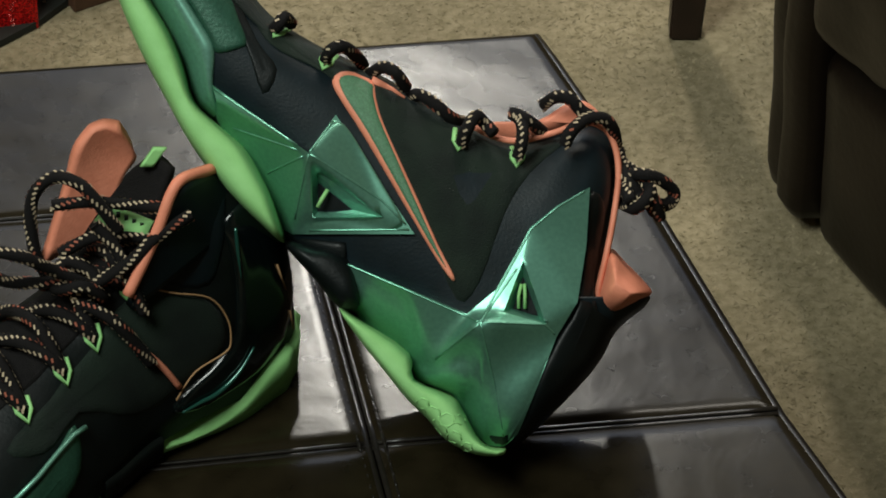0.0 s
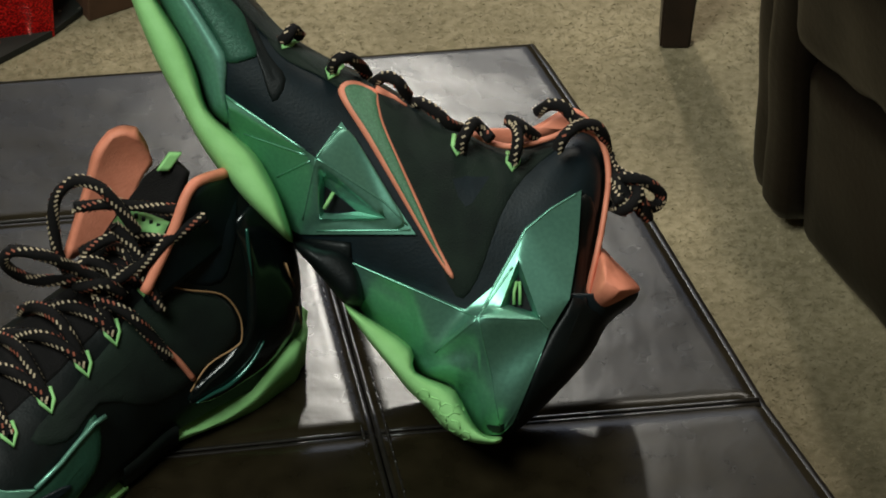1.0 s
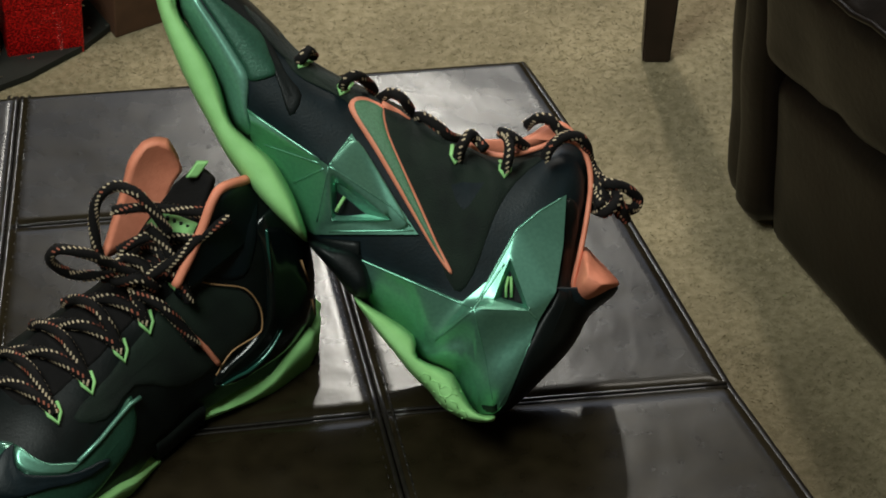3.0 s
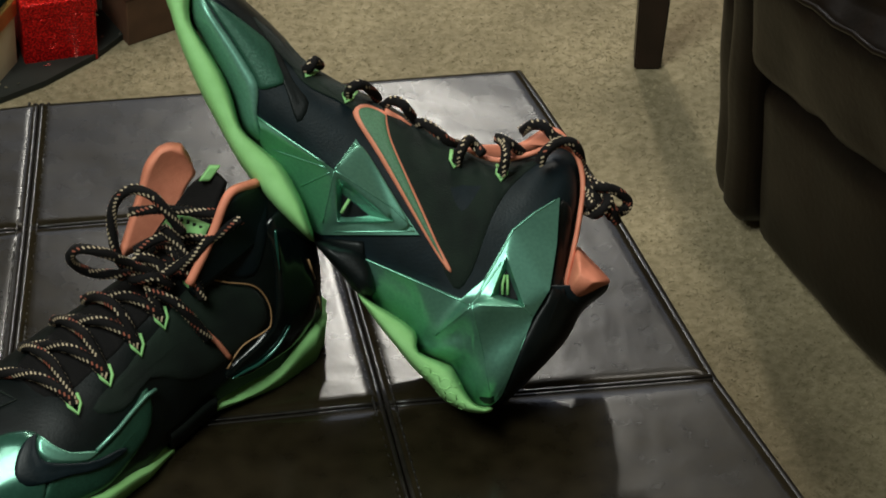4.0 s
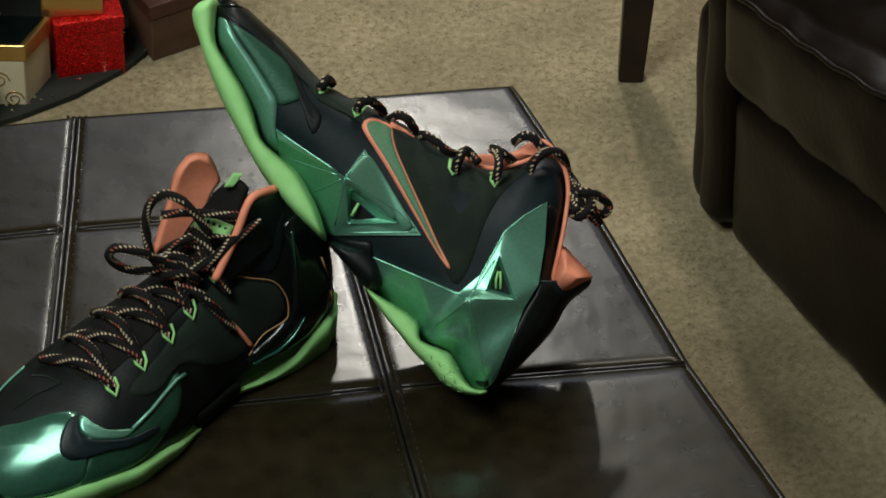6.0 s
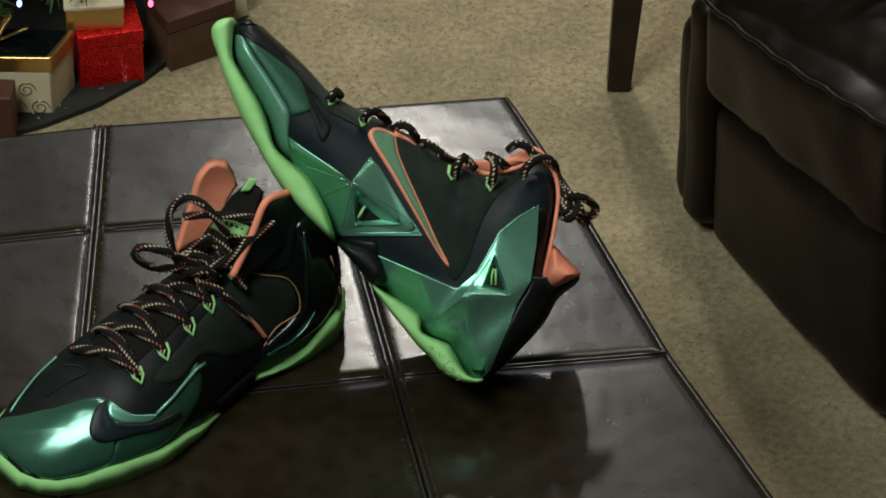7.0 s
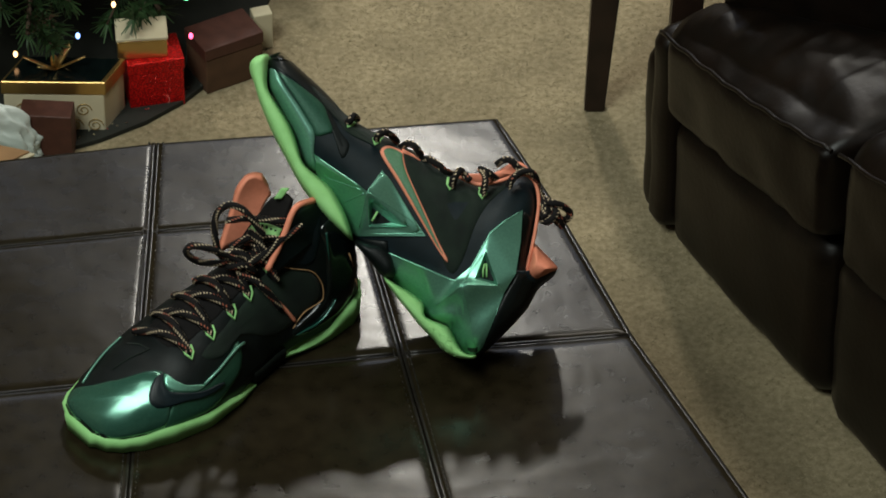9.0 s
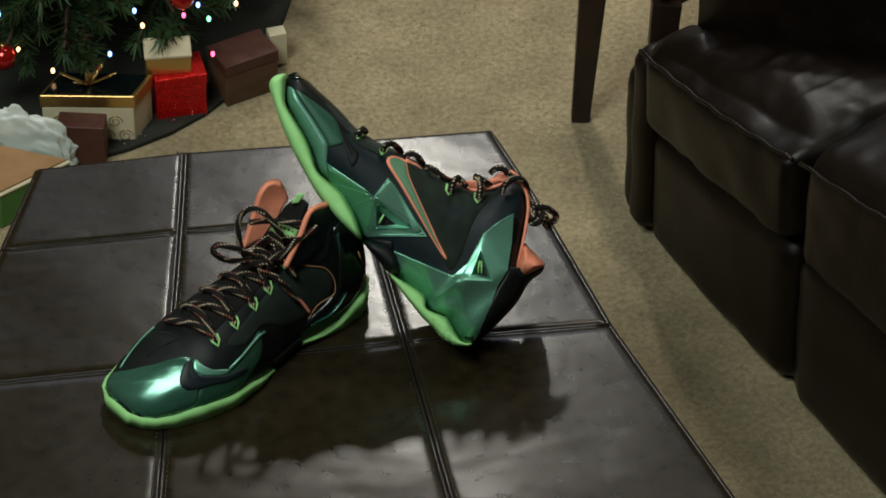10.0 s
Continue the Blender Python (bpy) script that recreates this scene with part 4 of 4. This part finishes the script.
for x, y in CORNERS:
    bm = bmesh.new()
    q = []
    for z, h in ((0.0, 0.0100), (0.09, 0.0122), (0.18, 0.0145), (0.24, 0.0155)):
        q.append([Vector((x + a * h + 0.060 * z, y + b * h, z)) for a, b in ((-1, -1), (1, -1), (1, 1), (-1, 1))])
    skin(bm, q)
    bmesh.ops.bevel(bm, geom=[e for e in bm.edges], offset=0.0016, segments=2, affect="EDGES")
    part("leg", bm, WOOD, side_table, smooth=False)
mid = Vector((sum(c[0] for c in CORNERS) / 4, sum(c[1] for c in CORNERS) / 4))


def spread(k):
    return [tuple(mid + (Vector(c) - mid) * k + Vector((0.014, 0))) for c in CORNERS]


part("apron", prism(bmesh.new(), spread(1.04), 0.222, 0.252, 0.0015), WOOD, side_table, smooth=False)
part("tabletop", prism(bmesh.new(), spread(1.22), 0.252, 0.270, 0.004), WOOD, side_table, smooth=False)

# ---- gifts ----


def turned(cx, cy, hx, hy, ang):
    c, s = math.cos(ang), math.sin(ang)
    return [(cx + x * c - y * s, cy + x * s + y * c) for x, y in ((-hx, -hy), (hx, -hy), (hx, hy), (-hx, hy))]


def gift(label, quad, h, mat, lid=None, lid_h=0.02, z=0.0, over=0.002, name="gift_box"):
    cx, cy = sum(p[0] for p in quad) / 4, sum(p[1] for p in quad) / 4
    e = thing(name, label, "gift box", (cx, cy, z), "gifts under the tree")
    part("body", prism(bmesh.new(), quad, z, z + h - (lid_h if lid else 0), 0.0012), mat, e, smooth=False)
    if lid:
        k = [(cx + (x - cx) * 1.04, cy + (y - cy) * 1.04) for x, y in quad]
        part("lid", prism(bmesh.new(), k, z + h - lid_h, z + h, 0.0012), lid, e, smooth=False)
    return e


RED_Q = turned(-0.3185, 0.8315, 0.0278, 0.0210, 0.236)
gift("small cube gift wrapped in red glitter foil", RED_Q, 0.060, RED_FOIL, RED_FOIL, 0.014)
gift("small gold gift box with a cream lid", turned(-0.3285, 0.8330, 0.0250, 0.0170, 0.10), 0.026, GOLD, CREAM, 0.004, z=0.060)
gift("brown card gift box with a dark red lid", turned(-0.2480, 0.8690, 0.0320, 0.0220, 0.517), 0.056, KRAFT, MAROON, 0.014)
gift("small pale paper gift half hidden behind a brown box", turned(-0.2120, 0.9160, 0.010, 0.008, 0.3), 0.044, CREAM)
WX, WY = -0.413, 0.790
wg = gift("cream swirl patterned gift box with a gold banded lid", [(-0.4640, 0.7720), (-0.3640, 0.7700), (-0.3460, 0.8080), (-0.4440, 0.8120)], 0.066, CREAM, GOLD, 0.016)
# Flat black sheet added in place of the open box's dark inside.
part("inside_sheet", prism(bmesh.new(), [(-0.4620, 0.7730), (-0.3660, 0.7710), (-0.3490, 0.8065), (-0.4440, 0.8105)], 0.0665, 0.0672), GLOSS, wg, "dark glossy sheet for the open box's inside", smooth=False)
for q in range(9):
    cx, cz, r = WX - 0.041 + (q % 5) * 0.020 + (0.009 if q > 4 else 0), 0.012 + (q // 5) * 0.019, 0.0085
    pts = []
    for k in range(18):
        a = k * 0.62
        rr = r * (1 - k / 22)
        x = cx + rr * math.cos(a)
        pts.append(Vector((x, 0.7708 - 0.02 * (x + 0.414) - 0.0004, cz + rr * math.sin(a))))
    part("swirl", tube(pts, 0.0005, 4), GOLD, wg)
for sx, sy in ((0.022, 0.0), (-0.022, 0.0), (0.010, 0.014), (-0.010, -0.012), (0.0, 0.0)):
    pts = [Vector((WX + sx * math.sin(math.pi * k / 8) * 1.4, WY + sy * math.sin(math.pi * k / 8) * 1.4, 0.0668 + 0.016 * math.sin(math.pi * k / 8))) for k in range(9)]
    part("bow_loop", tube(pts, 0.004, 6, flat=0.25), GOLD, wg, "gold ribbon bow loop")
gift("small dark red ribbed gift box", turned(-0.4190, 0.7440, 0.026, 0.0135, -0.08), 0.054, MAROON)

# open card box at the ottoman's side, with a plastic bag above it
gb = thing("cardboard_box", "open cardboard box with a green printed side", "box", (-0.52, 0.70, 0), "")
qd = [(-0.500, 0.624), (-0.428, 0.682), (-0.520, 0.712), (-0.600, 0.652)]
part("body", prism(bmesh.new(), qd, 0.0, 0.044, 0.002), GREEN_CARD, gb, "green printed box side", smooth=False)
part("lid", prism(bmesh.new(), [(-0.523 + (x + 0.523) * 1.015, 0.683 + (y - 0.683) * 1.015) for x, y in qd], 0.044, 0.047, 0.001), CREAM, gb, "pale cut card edge", smooth=False)
part("flap", prism(bmesh.new(), [(-0.523 + (x + 0.523) * 0.96, 0.683 + (y - 0.683) * 0.96) for x, y in qd], 0.0472, 0.050, 0.001), TAN_CARD, gb, "tan cardboard top", smooth=False)
bm = bmesh.new()
bmesh.ops.create_icosphere(bm, subdivisions=5, radius=1)
for v in bm.verts:
    c = v.co
    k = 1 + 0.22 * noise.noise(c * 1.7) + 0.16 * noise.noise(c * 4.1 + Vector((3, 1, 2))) + 0.06 * noise.noise(c * 11)
    v.co = Vector((-0.478 + c.x * 0.056 * k, 0.728 + c.y * 0.012 * k, max(0.001, 0.036 + c.z * 0.042 * k - 0.45 * c.x * 0.056)))
tagged(obj("plastic_bag", bm, WHITE), "crumpled white plastic shopping bag on the carpet", "bag")

# ---- tree ----
tree = thing("christmas_tree", "lit green artificial christmas tree with red baubles", "christmas tree", (-0.43, 1.06, 0))
TC = Vector((-0.43, 1.06, 0))
part("trunk", tube([TC, TC + Vector((0, 0, 0.4)), TC + Vector((0, 0, 1.1))], 0.022, 10, taper=lambda t: 1 - 0.7 * t), BARK, tree)
rng = random.Random(11)
twigs = bmesh.new()
nv, nf = [], []
tips = []


def needles(a, b, n, ln):
    d = (b - a).normalized()
    u = d.orthogonal().normalized()
    w = d.cross(u)
    for k in range(n):
        t = rng.random()
        p = a.lerp(b, t)
        ang = rng.uniform(0, math.tau)
        o = (u * math.cos(ang) + w * math.sin(ang)) * 0.8 + d * rng.uniform(0.3, 1.0)
        o = o.normalized() * ln * rng.uniform(0.7, 1.2)
        s = o.cross(d).normalized() * 0.0014
        i = len(nv)
        nv.extend([p - s, p + s, p + o + s * 0.3, p + o - s * 0.3])
        nf.append((i, i + 1, i + 2, i + 3))


for lev in range(11):
    z = 0.116 + lev * 0.060
    reach = 0.268 * (1 - lev / 13)
    nb = 17 - lev
    for k in range(nb):
        a = math.tau * k / nb + lev * 0.7 + rng.uniform(-0.12, 0.12)
        L = reach * rng.uniform(0.85, 1.08)
        s0 = TC + Vector((0, 0, z + 0.05))
        e0 = TC + Vector((math.cos(a) * L, math.sin(a) * L, z - 0.015 + rng.uniform(-0.015, 0.02)))
        tube([s0, s0.lerp(e0, 0.5) + Vector((0, 0, 0.012)), e0], 0.0024, 5, twigs)
        needles(s0.lerp(e0, 0.2), e0, 260, 0.022)
        tips.append(e0)
        for q in range(9):
            t = 0.3 + 0.7 * q / 9
            p = s0.lerp(e0, t)
            aa = a + rng.choice((-1, 1)) * rng.uniform(0.4, 1.0)
            l2 = 0.085 * (1.15 - t * 0.5) * rng.uniform(0.7, 1.2)
            e1 = p + Vector((math.cos(aa) * l2, math.sin(aa) * l2, rng.uniform(-0.025, 0.02)))
            tube([p, e1], 0.0012, 4, twigs)
            needles(p, e1, 120, 0.019)
part("branchwork", twigs, BARK, tree)
me = bpy.data.meshes.new("needles")
me.from_pydata([tuple(v) for v in nv], [], nf)
me.materials.append(NEEDLE)
ob = new("needles", me)
join(ob, tree)
tagged(ob, "dense green plastic needles", kind="stuff")
skirt = thing("tree_skirt", "dark round tree skirt with sequin trim on the carpet", "tree skirt", (-0.523, 1.046, 0))
part("cloth", prism(bmesh.new(), [(-0.515 + 0.318 * math.cos(a) * (1 + 0.02 * math.sin(5 * a)), 1.040 + 0.318 * math.sin(a) * (1 + 0.02 * math.sin(3 * a))) for a in (math.tau * k / 40 for k in range(40))], 0.001, 0.006), SKIRT, skirt, smooth=False)
# ---- tree lights and baubles ----
GLOW = {}
for nm, c in (("warm", (1.0, 0.55, 0.25)), ("red", (1.0, 0.10, 0.22)), ("blue", (0.25, 0.45, 1.0)), ("green", (0.2, 1.0, 0.4))):
    GLOW[nm] = material("glow_" + nm, c, 0.4, emit=4.0)


def bulb(x, y, z, colour):
    bm = bmesh.new()
    bmesh.ops.create_icosphere(bm, subdivisions=2, radius=0.0023)
    for v in bm.verts:
        v.co = Vector((x, y, z)) + Vector((v.co.x, v.co.y, v.co.z * 1.6))
    part("fairy_light", bm, GLOW[colour], tree, "glowing " + ("white" if colour == "warm" else colour) + " fairy light")


def bauble(x, y, z, r):
    bm = bmesh.new()
    bmesh.ops.create_uvsphere(bm, u_segments=24, v_segments=16, radius=r)
    for v in bm.verts:
        v.co += Vector((x, y, z))
    b = part("bauble", bm, BAUBLE, tree, "shiny red glass bauble")
    part("cap", tube([Vector((x, y, z + r * 0.95)), Vector((x, y, z + r * 1.2))], r * 0.22, 8), GOLD, b)


for x, z, c in ((-0.507, 0.155, "blue"), (-0.488, 0.107, "warm"), (-0.415, 0.111, "red"), (-0.389, 0.101, "blue"), (-0.352, 0.140, "warm"), (-0.360, 0.160, "blue"), (-0.307, 0.154, "red"),
                (-0.280, 0.149, "green"), (-0.291, 0.168, "blue"), (-0.250, 0.170, "warm"), (-0.277, 0.101, "red"), (-0.452, 0.078, "warm")):
    bulb(x, 0.800, z, c)
rng = random.Random(21)
for k in range(40):
    q = rng.choice(tips)
    bulb(q.x, q.y, q.z + 0.012, rng.choice(("warm", "red", "blue", "green")))
bauble(-0.505, 0.800, 0.097, 0.0150)
bauble(-0.308, 0.800, 0.178, 0.0135)
bm = bmesh.new()
for k in range(150):
    a, r = rng.uniform(-2.6, -0.3), 0.318 * rng.uniform(0.86, 0.99)
    c = Vector((-0.515 + r * math.cos(a), 1.040 + r * math.sin(a), 0.0066))
    bmesh.ops.create_circle(bm, cap_ends=True, segments=6, radius=0.0014, matrix=Matrix.Translation(c) @ Euler((rng.uniform(-.5, .5), rng.uniform(-.5, .5), 0)).to_matrix().to_4x4())
tagged(part("sequin_trim", bm, SEQUIN, skirt, "scattered silver sequins", False), kind="stuff")
